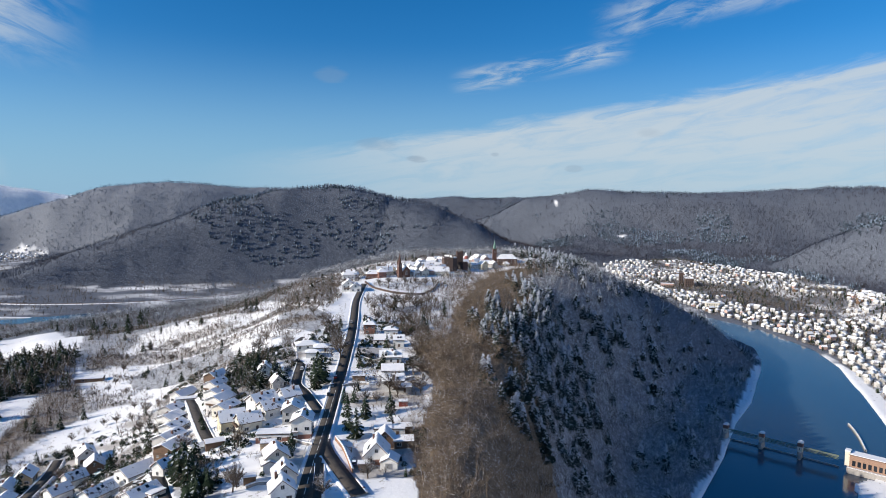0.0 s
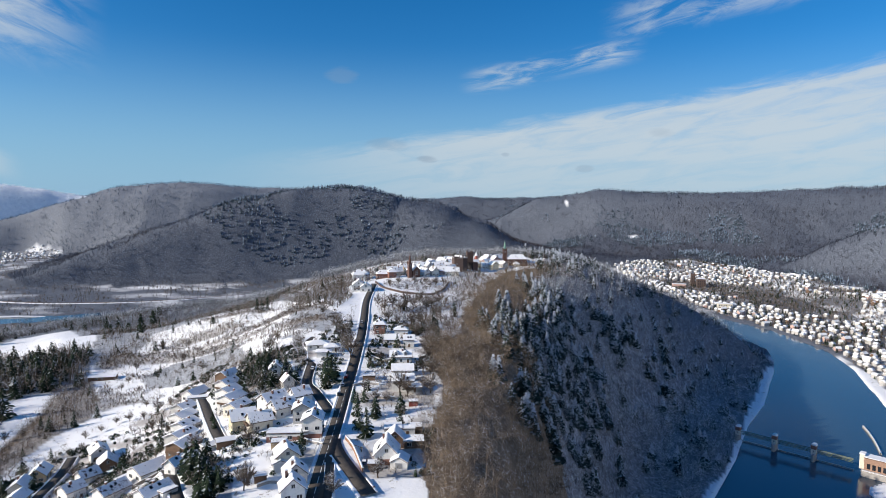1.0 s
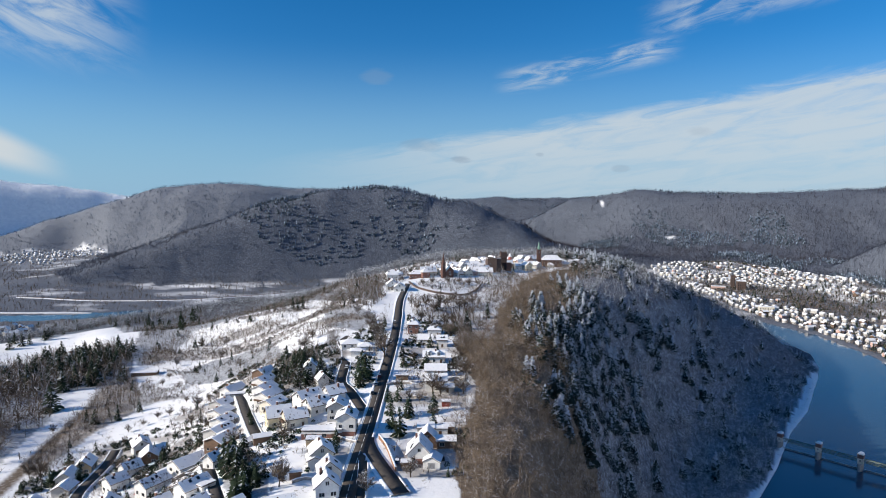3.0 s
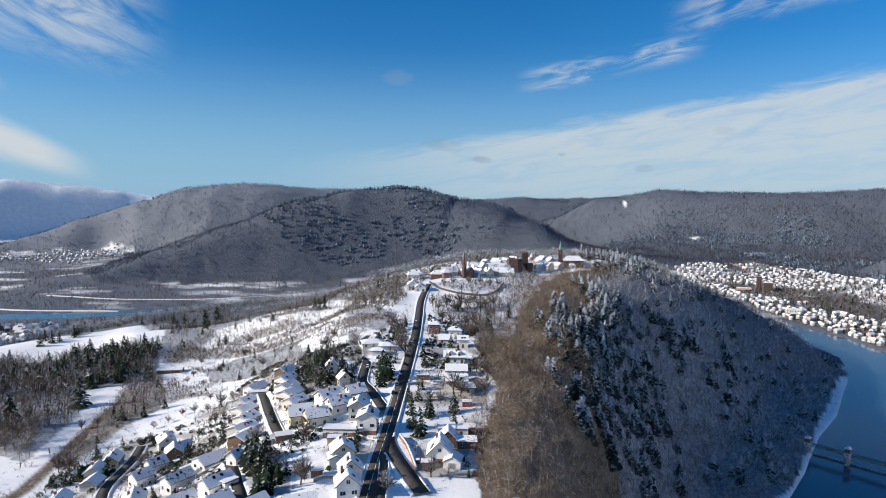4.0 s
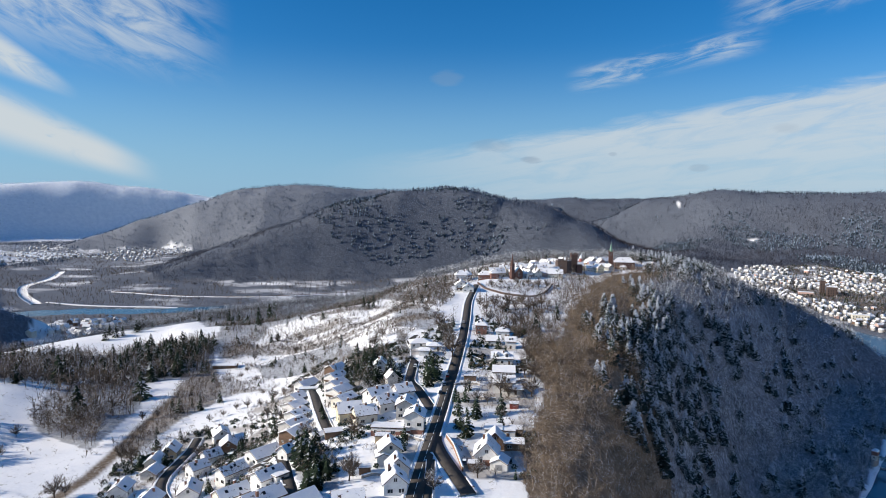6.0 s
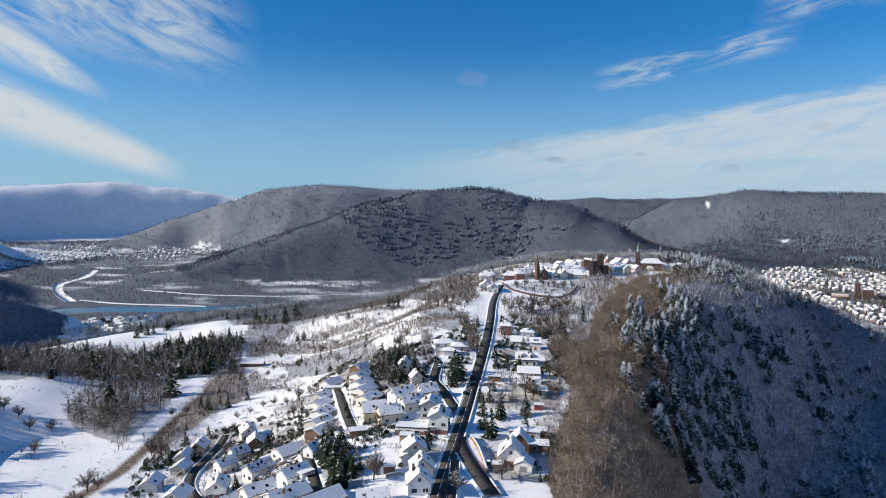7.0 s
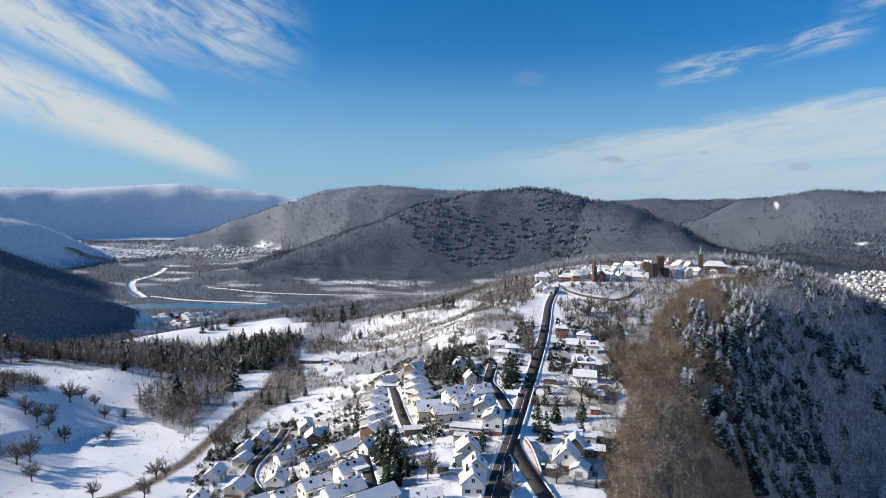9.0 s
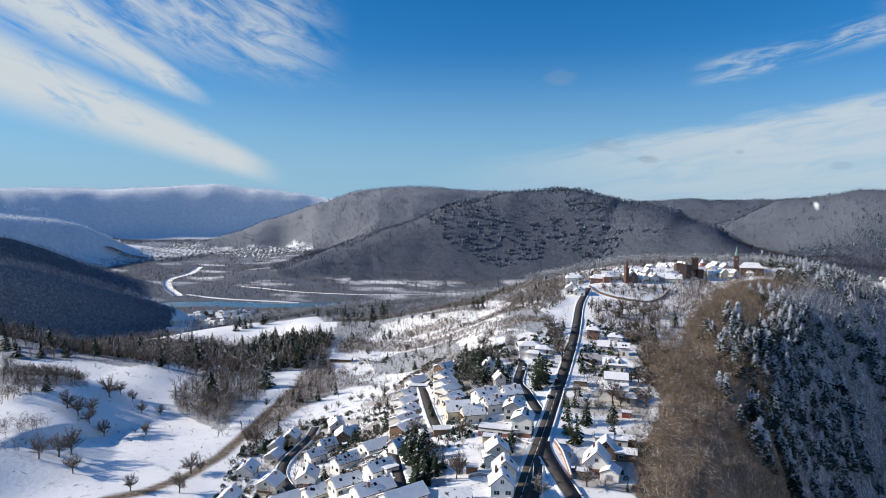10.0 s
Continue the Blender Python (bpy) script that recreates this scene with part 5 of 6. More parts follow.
def house(x, y, heading, length, width, wall, pitch, colour, kind, group, rng, plot=None):
    """A house with its ridge along heading (degrees right of y): walls, roof, snow, chimney, windows and door."""
    z = float(height(np.array([x]), np.array([y]))[0]) if plot is None else plot
    root = new("house" if wall > 2.7 else "shed")
    root.matrix_basis = pose(x, y, z, 0, 0, -heading)
    tagged(root, f"{WALL_WORDS[colour]} {'house' if wall > 2.7 else 'shed'} with a {ROOF_WORDS[kind]}", "house" if wall > 2.7 else "shed", group)
    wall *= .82 if wall > 3.4 else .92
    hl, hw = length / 2, width / 2
    rise = math.tan(radians(pitch)) * hw
    mat, snow = WALLS[colour], WORN_SNOW if kind == "m" else SNOW
    bm = bmesh.new()
    if kind in "gmx":
        prism(bm, [(-hw, -hl), (hw, -hl), (hw, hl), (-hw, hl)], -4, wall, False)
        lo = {(sx, sy): bm.verts.new((sx * hw, sy * hl, wall)) for sx in (-1, 1) for sy in (-1, 1)}
        for sy in (-1, 1):
            top = bm.verts.new((0, sy * hl, wall + rise - .05))
            f = [lo[(-1, sy)], lo[(1, sy)], top]
            bm.faces.new(f if sy < 0 else f[::-1])
    else:
        prism(bm, [(-hw, -hl), (hw, -hl), (hw, hl), (-hw, hl)], -4, wall)
    part("wall", bm, mat, root)
    if colour == "brickbase":
        bm = bmesh.new()
        prism(bm, [(-hw - .04, -hl - .04), (hw + .04, -hl - .04), (hw + .04, hl + .04), (-hw - .04, hl + .04)], -4, 1.9, False)
        part("wall_base", bm, WALLS["redbrick"], root, "red brick wall base")
    over = .65 if wall > 2.7 else .3
    drop = over * math.tan(radians(pitch))
    top = wall + rise
    roof_bm, snow_bm = bmesh.new(), bmesh.new()
    if kind in "gmx":
        for s in (-1, 1):
            def plane(inset, up):
                e = over - inset
                return [(0, -hl - e, top + up), (0, hl + e, top + up), (s * (hw + e), hl + e, wall - e * math.tan(radians(pitch)) + up), (s * (hw + e), -hl - e, wall - e * math.tan(radians(pitch)) + up)]
            slab(roof_bm, plane(0, 0), .16)
            slab(snow_bm, plane(.07, .19), .22)
    elif kind == "p":
        r = max(.3, hl - hw * .9)
        ridge = [(0, -r, top), (0, r, top)]
        e = over
        c = [(-hw - e, -hl - e, wall - drop), (hw + e, -hl - e, wall - drop), (hw + e, hl + e, wall - drop), (-hw - e, hl + e, wall - drop)]
        for t, bm2, up in ((.16, roof_bm, 0), (.2, snow_bm, .18)):
            lift = [tuple(np.array(p) + (0, 0, up)) for p in c + ridge]
            slab(bm2, (lift[0], lift[1], lift[4]), t)
            slab(bm2, (lift[2], lift[3], lift[5]), t)
            slab(bm2, (lift[1], lift[2], lift[5], lift[4]), t)
            slab(bm2, (lift[3], lift[0], lift[4], lift[5]), t)
    else:
        tilt = math.tan(radians(pitch)) * width
        e = .3
        for t, bm2, up, i in ((.2, roof_bm, .02, 0), (.28, snow_bm, .24, .12)):
            slab(bm2, [(-hw - e + i, -hl - e + i, wall + up), (hw + e - i, -hl - e + i, wall + up + tilt * .3), (hw + e - i, hl + e - i, wall + up + tilt * .3), (-hw - e + i, hl + e - i, wall + up)], t)
    part("roof", roof_bm, TILES, root)
    part("snow_cover", snow_bm, snow, root, "thick white roof snow" if kind != "m" else "patchy melting roof snow")
    if wall > 3.4 and kind != "f":
        bm = bmesh.new()
        cx, cy = rng.uniform(-.25, .25) * width, rng.uniform(-.3, .3) * length
        cz = top - abs(cx) * math.tan(radians(pitch))
        box(bm, cx - .4, cy - .4, cz - .5, cx + .4, cy + .4, top + 1.1)
        chim = part("chimney", bm, CHIMNEY, root, "brown brick chimney")
        bm = bmesh.new()
        box(bm, cx - .45, cy - .45, top + 1.1, cx + .45, cy + .45, top + 1.3)
        part("chimney_cap", bm, SNOW, chim)
        for s in (-1, 1):
            for _ in range(rng.integers(0, 3)):
                u, v = rng.uniform(.3, .7), rng.uniform(-.35, .35)
                m = Matrix.Translation((s * hw * u, v * length, top - hw * u * math.tan(radians(pitch)) + .3)) @ Matrix.Rotation(s * radians(pitch), 4, "Y")
                fixture("skylight", SKYLIGHT, m, root)
    if kind == "x":
        for v in (-.22, .22):
            bm = bmesh.new()
            s = 1
            zc = wall + rise * .28
            box(bm, s * hw * .35, v * length - 1, zc - .6, s * hw * .92, v * length + 1, zc + 1.3)
            d = part("dormer", bm, mat, root)
            bm = bmesh.new()
            slab(bm, [(s * hw * .2, v * length - 1.3, zc + 1.3), (s * hw * 1.02, v * length - 1.3, zc + 1.3), (s * hw * 1.02, v * length, zc + 2.2), (s * hw * .2, v * length, zc + 2.2)], .25)
            slab(bm, [(s * hw * .2, v * length + 1.3, zc + 1.3), (s * hw * 1.02, v * length + 1.3, zc + 1.3), (s * hw * 1.02, v * length, zc + 2.2), (s * hw * .2, v * length, zc + 2.2)], .25)
            part("dormer_roof", bm, SNOW, d)
            fixture("dormer_window", WINDOWS["small"], Matrix.Translation((s * hw * .92, v * length, zc + .4)) @ Matrix.Rotation(radians(-90), 4, "Z"), d)
    # windows on the four sides, storey by storey
    if wall > 2.7:
        for side in range(4):
            across = length if side % 2 else width
            out = hw if side % 2 else hl
            turn = Matrix.Rotation(radians((180, -90, 0, 90)[side]), 4, "Z")
            for storey in range(max(1, int(wall / 2.75))):
                zc = 1.5 + storey * 2.75
                n = max(1, int(across / 3.6))
                for k in range(n):
                    u = (k + .5) / n * across - across / 2 + rng.uniform(-.25, .25)
                    if storey == 0 and side == 1 and k == 0:
                        fixture("door", DOOR, turn @ Matrix.Translation((u, out, .1)), root)
                    elif rng.random() < .8:
                        fixture("window", WINDOWS["wide" if rng.random() < .5 else "small"], turn @ Matrix.Translation((u, out, zc)), root)
            if kind in "gmx" and side % 2 == 0 and rise > 2.6:
                fixture("window", WINDOWS["small"], turn @ Matrix.Translation((0, out, wall + rise * .32)), root)
        if length > 9 and kind in "gmx" and rng.random() < .45 and wall > 4.2:
            bm = bmesh.new()
            box(bm, -hw * .75, -hl - 1.5, 2.5, hw * .75, -hl - .02, 2.68)
            box(bm, -hw * .75, -hl - 1.5, 2.68, hw * .75, -hl - 1.42, 3.5)
            part("balcony", bm, WOODWORK, root, "brown wooden balcony")
    else:
        fixture("garage_door", GARAGE_DOOR, Matrix.Rotation(radians(180), 4, "Z") @ Matrix.Translation((0, hl, .05)), root)
    return root


def all_houses():
    rng = np.random.default_rng(11)
    for rows, group in ((SOUTH_HOUSES, "houses of the lower estate"), (MID_HOUSES, "houses of the lower estate"), (ROW_WEST, "terraced houses"),
                        (ROW_EAST, "terraced houses"), (ROAD_WEST_HOUSES, "houses on the main road"), (UPPER_WEST_HOUSES, "houses on the slope"),
                        (EAST_HOUSES, "houses on the main road"), (SOUTHEAST_HOUSES, "houses on the main road"), (GATE_HOUSES, "houses of the hilltop village"),
                        (VILLAGE_HOUSES, "houses of the hilltop village"), (CHURCH_LANE_HOUSES, "houses of the hilltop village")):
        for row in rows:
            if group == "terraced houses" and row[5] > 3.5:
                row = (*row[:3], row[3] * 1.3, row[4] * 1.25, row[5] + .8, *row[6:])
            house(*row, group, rng)
    # the closely built lanes on the hilltop
    x, y = spots_in(rng, VILLAGE_PLOT, 16)
    taken = [r[:2] for rows in (GATE_HOUSES, VILLAGE_HOUSES, CHURCH_LANE_HOUSES) for r in rows] + [p[:2] for p in LANDMARKS for _ in (0, 1)]
    for k in range(len(x)):
        if len(taken) < 75 and all(math.hypot(x[k] - p[0], y[k] - p[1]) > 11.5 for p in taken):
            taken.append((x[k], y[k]))
            house(x[k], y[k], float(rng.choice([-35, 60])) + rng.normal() * 9, 10.5, 8.5, 6, 44, str(rng.choice(["white", "cream", "white", "pink", "ochre"])), str(rng.choice(["g", "g", "m"])),
                  "houses of the hilltop village", rng)


all_houses()


# ---- roads ----
def smooth_line(line, step=4.0):
    """A rounded line through the corners, cut into short steps."""
    p = np.array(line, float)
    pts = [p[0]]
    for k in range(len(p) - 1):
        p0, p1, p2, p3 = p[max(k - 1, 0)], p[k], p[k + 1], p[min(k + 2, len(p) - 1)]
        n = max(2, int(np.hypot(*(p2 - p1)) / step))
        for s in np.arange(1, n + 1) / n:
            pts.append(.5 * (2 * p1 + (p2 - p0) * s + (2 * p0 - 5 * p1 + 4 * p2 - p3) * s ** 2 + (3 * p1 - p0 - 3 * p2 + p3) * s ** 3))
    return np.array(pts)


def normals(p):
    d = np.gradient(p, axis=0)
    d /= np.hypot(d[:, 0], d[:, 1])[:, None]
    return np.stack([d[:, 1], -d[:, 0]], -1)


def strip(name, line, offsets, lifts, mat, step=4.0, closed=True):
    """A band along a line: offsets to the right and lifts over the road's level give its cross-section."""
    p = smooth_line(line, step)
    n = normals(p)
    z = height(p[:, 0], p[:, 1], False)
    side = [height(*(p + n * o).T, True) for o in (-4, -2, 0, 2, 4)]
    z = np.max(side, axis=0) * .6 + z * .4 + .1
    for _ in range(3):
        z[1:-1] = (z[:-2] + z[1:-1] * 2 + z[2:]) / 4
    verts, faces = [], []
    m = len(offsets)
    for k in range(len(p)):
        for o, l in zip(offsets, lifts):
            verts.append((*(p[k] + n[k] * o), z[k] + l))
    for k in range(len(p) - 1):
        for j in range(m - 1):
            a = k * m + j
            faces.append((a, a + 1, a + m + 1, a + m))
    ob = sheet(name, verts, faces, mat)
    return ob


def road(line, half, label, kerb=True, up=.25, name="road", open_right=0, open_left=0):
    ob = strip(name, line, [-half - .02, -half, half, half + .02], [up - 1.5, up, up, up - 1.5], ASPHALT)
    tagged(ob, label, "road", kind="structure")
    if kerb:
        for s in (-1, 1):
            b = .7 if half > 2.7 else .45
            w = [s * half, s * (half + .01), s * (half + .35 * b), s * (half + 1.5 * b), s * (half + 2.4 * b)]
            l = [up - .6, up + .10, up + .2, up + .05, up - 1.2]
            if s < 0:
                w, l = w[::-1], l[::-1]
            k = strip("snow_bank", line[open_right if s > 0 else open_left:], w, l, BANK_SNOW)
            tagged(k, "ploughed snow bank along the road's kerb", "snow bank", kind="structure")


road(MAIN_ROAD, 2.85, "dark wet asphalt road cleared of snow", up=.30, open_right=2)
road(MAIN_ROAD_FORK, 2.75, "dark wet asphalt road forking off", up=.26, open_left=4, open_right=2)
road(SLIP_ROAD, 1.5, "narrow dark asphalt slip road", up=.22)
road(WEST_ROAD, 2.5, "narrow dark asphalt side road", up=.24)
road(ESTATE_ROAD, 2.4, "dark asphalt estate road between terraces", up=.24)
road(LOWER_ROAD, 2.3, "dark asphalt estate road with a bend", up=.24)
road(CROSS_ROAD, 2.3, "dark asphalt estate road", up=.24)


def markings():
    for off, width, dash in ((0.0, .12, True), (-2.65, .12, False)):
        q = strip("lane_marking", MAIN_ROAD[:5], [off - width, off + width], [.36, .36], PAINT, 2.0)
        if dash:
            keep = [f.index for f in q.data.polygons if f.index % 3]
            bm = bmesh.new()
            bm.from_mesh(q.data)
            bm.faces.ensure_lookup_table()
            bmesh.ops.delete(bm, geom=[bm.faces[i] for i in range(len(bm.faces)) if i not in keep], context="FACES")
            bm.to_mesh(q.data)
            bm.free()
        tagged(q, "white painted lane line", "road marking", kind="structure")


markings()


def stone_wall(name, line, tall, thick, mat, label, cap=True):
    p = smooth_line(line, 3)
    n = normals(p)
    z = height(p[:, 0], p[:, 1])
    root = new(name)
    root.matrix_basis = Matrix.Translation((*p[0], z[0]))
    o = np.array([*p[0], z[0]])
    for nm, lo, hi, w, m in (("wall_body", -3, tall, thick / 2, mat),) + ((("snow_cap", tall, tall + .3, thick / 2 + .1, SNOW),) if cap else ()):
        v, f = [], []
        for k in range(len(p)):
            for s, h in ((-1, lo), (-1, hi), (1, hi), (1, lo)):
                v.append(np.array([*(p[k] + n[k] * s * w), z[k] + h]) - o)
        for k in range(len(p) - 1):
            for j in range(4):
                a, b = k * 4 + j, k * 4 + (j + 1) % 4
                f.append((a, b, b + 4, a + 4))
        e = (len(p) - 1) * 4
        f += [(0, 1, 2, 3), (e + 3, e + 2, e + 1, e)]
        sheet(nm, v, f, m, root)
    tagged(root, label, "wall")


stone_wall("retaining_wall", VILLAGE_WALL, 1.7, .8, DARK_STONE, "curved red sandstone wall below the hilltop village", False)
stone_wall("garden_wall", ROAD_WALL, 1.6, .5, brick_wall("wall_brick", (0.30, 0.17, 0.11)), "red-brown retaining wall capped with snow")
for _line in (GARDEN_WALL_A, GARDEN_WALL_B, GARDEN_WALL_C, GARDEN_WALL_D, GARDEN_WALL_E, GARDEN_WALL_F, GARDEN_WALL_G):
    stone_wall("garden_wall", _line, 1.1, .4, CONCRETE, "low grey garden wall capped with snow")


def guard_rail():
    p = smooth_line(GUARD_RAIL, 3.5)
    n = normals(p)
    z = height(p[:, 0], p[:, 1]) + .2
    root = new("guard_rail")
    tagged(root, "galvanised guard rail beside the main road", "guard rail")
    post = shared_mesh("post", lambda bm: box(bm, -.07, -.07, -1, .07, .07, .8), METAL)
    for k in range(len(p)):
        fixture("post", post, Matrix.Translation((*p[k], z[k])), root)
    v, f = [], []
    for k in range(len(p)):
        for s, h in ((-1, .5), (-1, .85), (1, .85), (1, .5)):
            v.append((*(p[k] + n[k] * s * .05), z[k] + h))
    for k in range(len(p) - 1):
        for j in range(4):
            a, b = k * 4 + j, k * 4 + (j + 1) % 4
            f.append((a, b, b + 4, a + 4))
    sheet("beam", v, f, METAL, root)


guard_rail()


# ---- hilltop landmarks ----
def level(x, y):
    return float(height(np.array([x]), np.array([y]))[0])


def spire(bm, r, z0, z1, n=8):
    ring = [bm.verts.new((r * math.cos(6.283 * (k + .5) / n), r * math.sin(6.283 * (k + .5) / n), z0)) for k in range(n)]
    tip = bm.verts.new((0, 0, z1))
    for k in range(n):
        bm.faces.new((ring[k], ring[(k + 1) % n], tip))


def church(x, y, heading, nave, tower, stone, top_mat, label, hip=False):
    """A church: nave (length, width, wall, pitch) and tower (offset across, offset along, side, height, spire)."""
    root = new("church")
    root.matrix_basis = pose(x, y, level(x, y), 0, 0, -heading)
    tagged(root, label, "church")
    L, W, h, pitch = nave
    hl, hw = L / 2, W / 2
    rise = hw * math.tan(radians(pitch))
    bm = bmesh.new()
    prism(bm, [(-hw, -hl), (hw, -hl), (hw, hl), (-hw, hl)], -4, h, hip)
    if not hip:
        for s in (-1, 1):
            f = [bm.verts.new((-hw, s * hl, h)), bm.verts.new((hw, s * hl, h)), bm.verts.new((0, s * hl, h + rise))]
            bm.faces.new(f if s < 0 else f[::-1])
    part("nave", bm, stone, root)
    tiles, snow = bmesh.new(), bmesh.new()
    r = hl - hw * .8 if hip else hl + .4
    for bm2, up, t in ((tiles, 0, .2), (snow, .23, .2)):
        c = [(-hw - .5, -hl - .4, h - .4 + up), (hw + .5, -hl - .4, h - .4 + up), (hw + .5, hl + .4, h - .4 + up), (-hw - .5, hl + .4, h - .4 + up)]
        ridge = [(0, -r, h + rise + up), (0, r, h + rise + up)]
        slab(bm2, (c[1], c[2], ridge[1], ridge[0]), t)
        slab(bm2, (c[3], c[0], ridge[0], ridge[1]), t)
        if hip:
            slab(bm2, (c[0], c[1], ridge[0]), t)
            slab(bm2, (c[2], c[3], ridge[1]), t)
    part("nave_roof", tiles, TILES, root)
    part("snow_cover", snow, WORN_SNOW, root, "patchy roof snow")
    for s in (-1, 1):
        for k in range(int(L / 4.5)):
            v = (k + .5) / int(L / 4.5) * L - hl
            fixture("window", WINDOWS["tall"], Matrix.Translation((s * hw, v, h * .55)) @ Matrix.Rotation(radians(-90 * s), 4, "Z") @ Matrix.Scale(1.6, 4, (0, 0, 1)), root)
    fixture("window", WINDOWS["tall"], Matrix.Translation((0, -hl, h * .7)) @ Matrix.Rotation(radians(180), 4, "Z") @ Matrix.Scale(1.9, 4), root)
    dx, dy, side, tall, point = tower
    tw = new("tower")
    tw.parent = root
    tw.location = (dx, dy, 0)
    s = side / 2
    bm = bmesh.new()
    prism(bm, [(-s, -s), (s, -s), (s, s), (-s, s)], -4, tall)
    for z in (tall * .35, tall * .68, tall - .3):
        box(bm, -s - .25, -s - .25, z, s + .25, s + .25, z + .5)
    for cx in (-s, s):
        for cy in (-s, s):
            box(bm, cx - .35, cy - .35, tall, cx + .35, cy + .35, tall + 1.8)
    part("tower_wall", bm, stone, tw)
    bm = bmesh.new()
    spire(bm, s * .98, tall, tall + point)
    part("spire", bm, top_mat, tw)
    bm = bmesh.new()
    box(bm, -.08, -.08, tall + point - .3, .08, .08, tall + point + 1.8)
    box(bm, -.5, -.08, tall + point + .9, .5, .08, tall + point + 1.1)
    part("cross", bm, METAL, tw)
    for a in range(4):
        m = Matrix.Rotation(radians(90 * a), 4, "Z") @ Matrix.Translation((0, s, tall * .84))
        fixture("louvre", WINDOWS["tall"], m, tw)


church(LANDMARKS[1][0], LANDMARKS[1][1], -35, (14, 9, 7, 46), (-7.0, -4.5, 3.7, 15, 12), SANDSTONE, SANDSTONE, "neo-Gothic red sandstone church with a slender stone spire")
church(LANDMARKS[3][0], LANDMARKS[3][1], 84, (24, 12, 8, 42), (-2, -15.5, 4.6, 20, 12), SANDSTONE, COPPER, "red sandstone church with a green copper spire", True)


def castle():
    x, y = LANDMARKS[4]
    root = new("castle_ruin")
    root.matrix_basis = pose(x, y, level(x, y), 0, 0, 12)
    tagged(root, "dark red sandstone castle ruin with a high curtain wall", "castle")
    rng = np.random.default_rng(3)
    ring = [(-8, -6), (2, -8), (8, -4), (8, 6), (-8, 7)]
    inner = [(-5.8, -4), (1.5, -5.6), (5.8, -2.8), (5.8, 4), (-5.8, 4.8)]
    bm = bmesh.new()
    for k in range(5):
        a, b, c, d = ring[k], ring[(k + 1) % 5], inner[(k + 1) % 5], inner[k]
        prism(bm, [a, b, c, d], -5, 14.5 + (k % 3) * .9)
        n = 5
        for j in range(n):
            if j % 2 == 0 or rng.random() < .3:
                p = [np.array(a) + (np.array(b) - np.array(a)) * (j + e) / n for e in (0, 1)]
                q = [np.array(d) + (np.array(c) - np.array(d)) * (j + e) / n for e in (0, 1)]
                prism(bm, [p[0], p[1], q[1], q[0]], 14, 15.6 + (k % 3) * .9 + rng.uniform(0, .8))
    part("curtain_wall", bm, DARK_STONE, root)
    bm = bmesh.new()
    for k in range(5):
        a, b, c, d = ring[k], ring[(k + 1) % 5], inner[(k + 1) % 5], inner[k]
        prism(bm, [a, b, c, d], 15.4, 15.5 + (k % 3) * .9)
    part("snow_cover", bm, SNOW, root)
    for u in (-5, 0):
        fixture("window", WINDOWS["tall"], Matrix.Translation((u, -7.1 + .0 * u, 9)) @ Matrix.Rotation(radians(180), 4, "Z"), root)
    tx, ty = LANDMARKS[5]
    tower = new("castle_tower")
    tower.matrix_basis = pose(tx, ty, level(tx, ty), 0, 0, 10)
    tagged(tower, "square dark sandstone castle tower with battlements", "tower")
    bm = bmesh.new()
    prism(bm, [(-3.6, -3.6), (3.6, -3.6), (3.6, 3.6), (-3.6, 3.6)], -5, 20)
    part("tower_wall", bm, DARK_STONE, tower)
    for z in (8, 14, 18.5):
        bm = bmesh.new()
        box(bm, -3.9, -3.9, z, 3.9, 3.9, z + .7)
        part("cornice", bm, SANDSTONE, tower)
    for cx, cy in ((-3.2, -3.2), (0, -3.2), (3.2, -3.2), (-3.2, 3.2), (3.2, 3.2), (3.2, 0), (-3.2, 0)):
        bm = bmesh.new()
        box(bm, cx * .9 - .7, cy * .9 - .7, 20, cx * .9 + .7, cy * .9 + .7, 21.6)
        part("merlon", bm, DARK_STONE, tower)
    bm = bmesh.new()
    prism(bm, [(2, -10), (8, -10), (8, -5), (2, -5)], -5, 9)
    part("annex", bm, SANDSTONE, tower)
    gx, gy = LANDMARKS[6]
    turret = new("turret")
    turret.matrix_basis = pose(gx, gy, level(gx, gy))
    tagged(turret, "round red turret with a pointed snowy roof", "turret")
    bm = bmesh.new()
    prism(bm, [(1.9 * math.cos(k * .5236), 1.9 * math.sin(k * .5236)) for k in range(12)], -4, 12)
    part("turret_wall", bm, WALLS["red"], turret)
    bm = bmesh.new()
    spire(bm, 2.3, 12, 17, 12)
    part("turret_roof", bm, WORN_SNOW, turret)


castle()


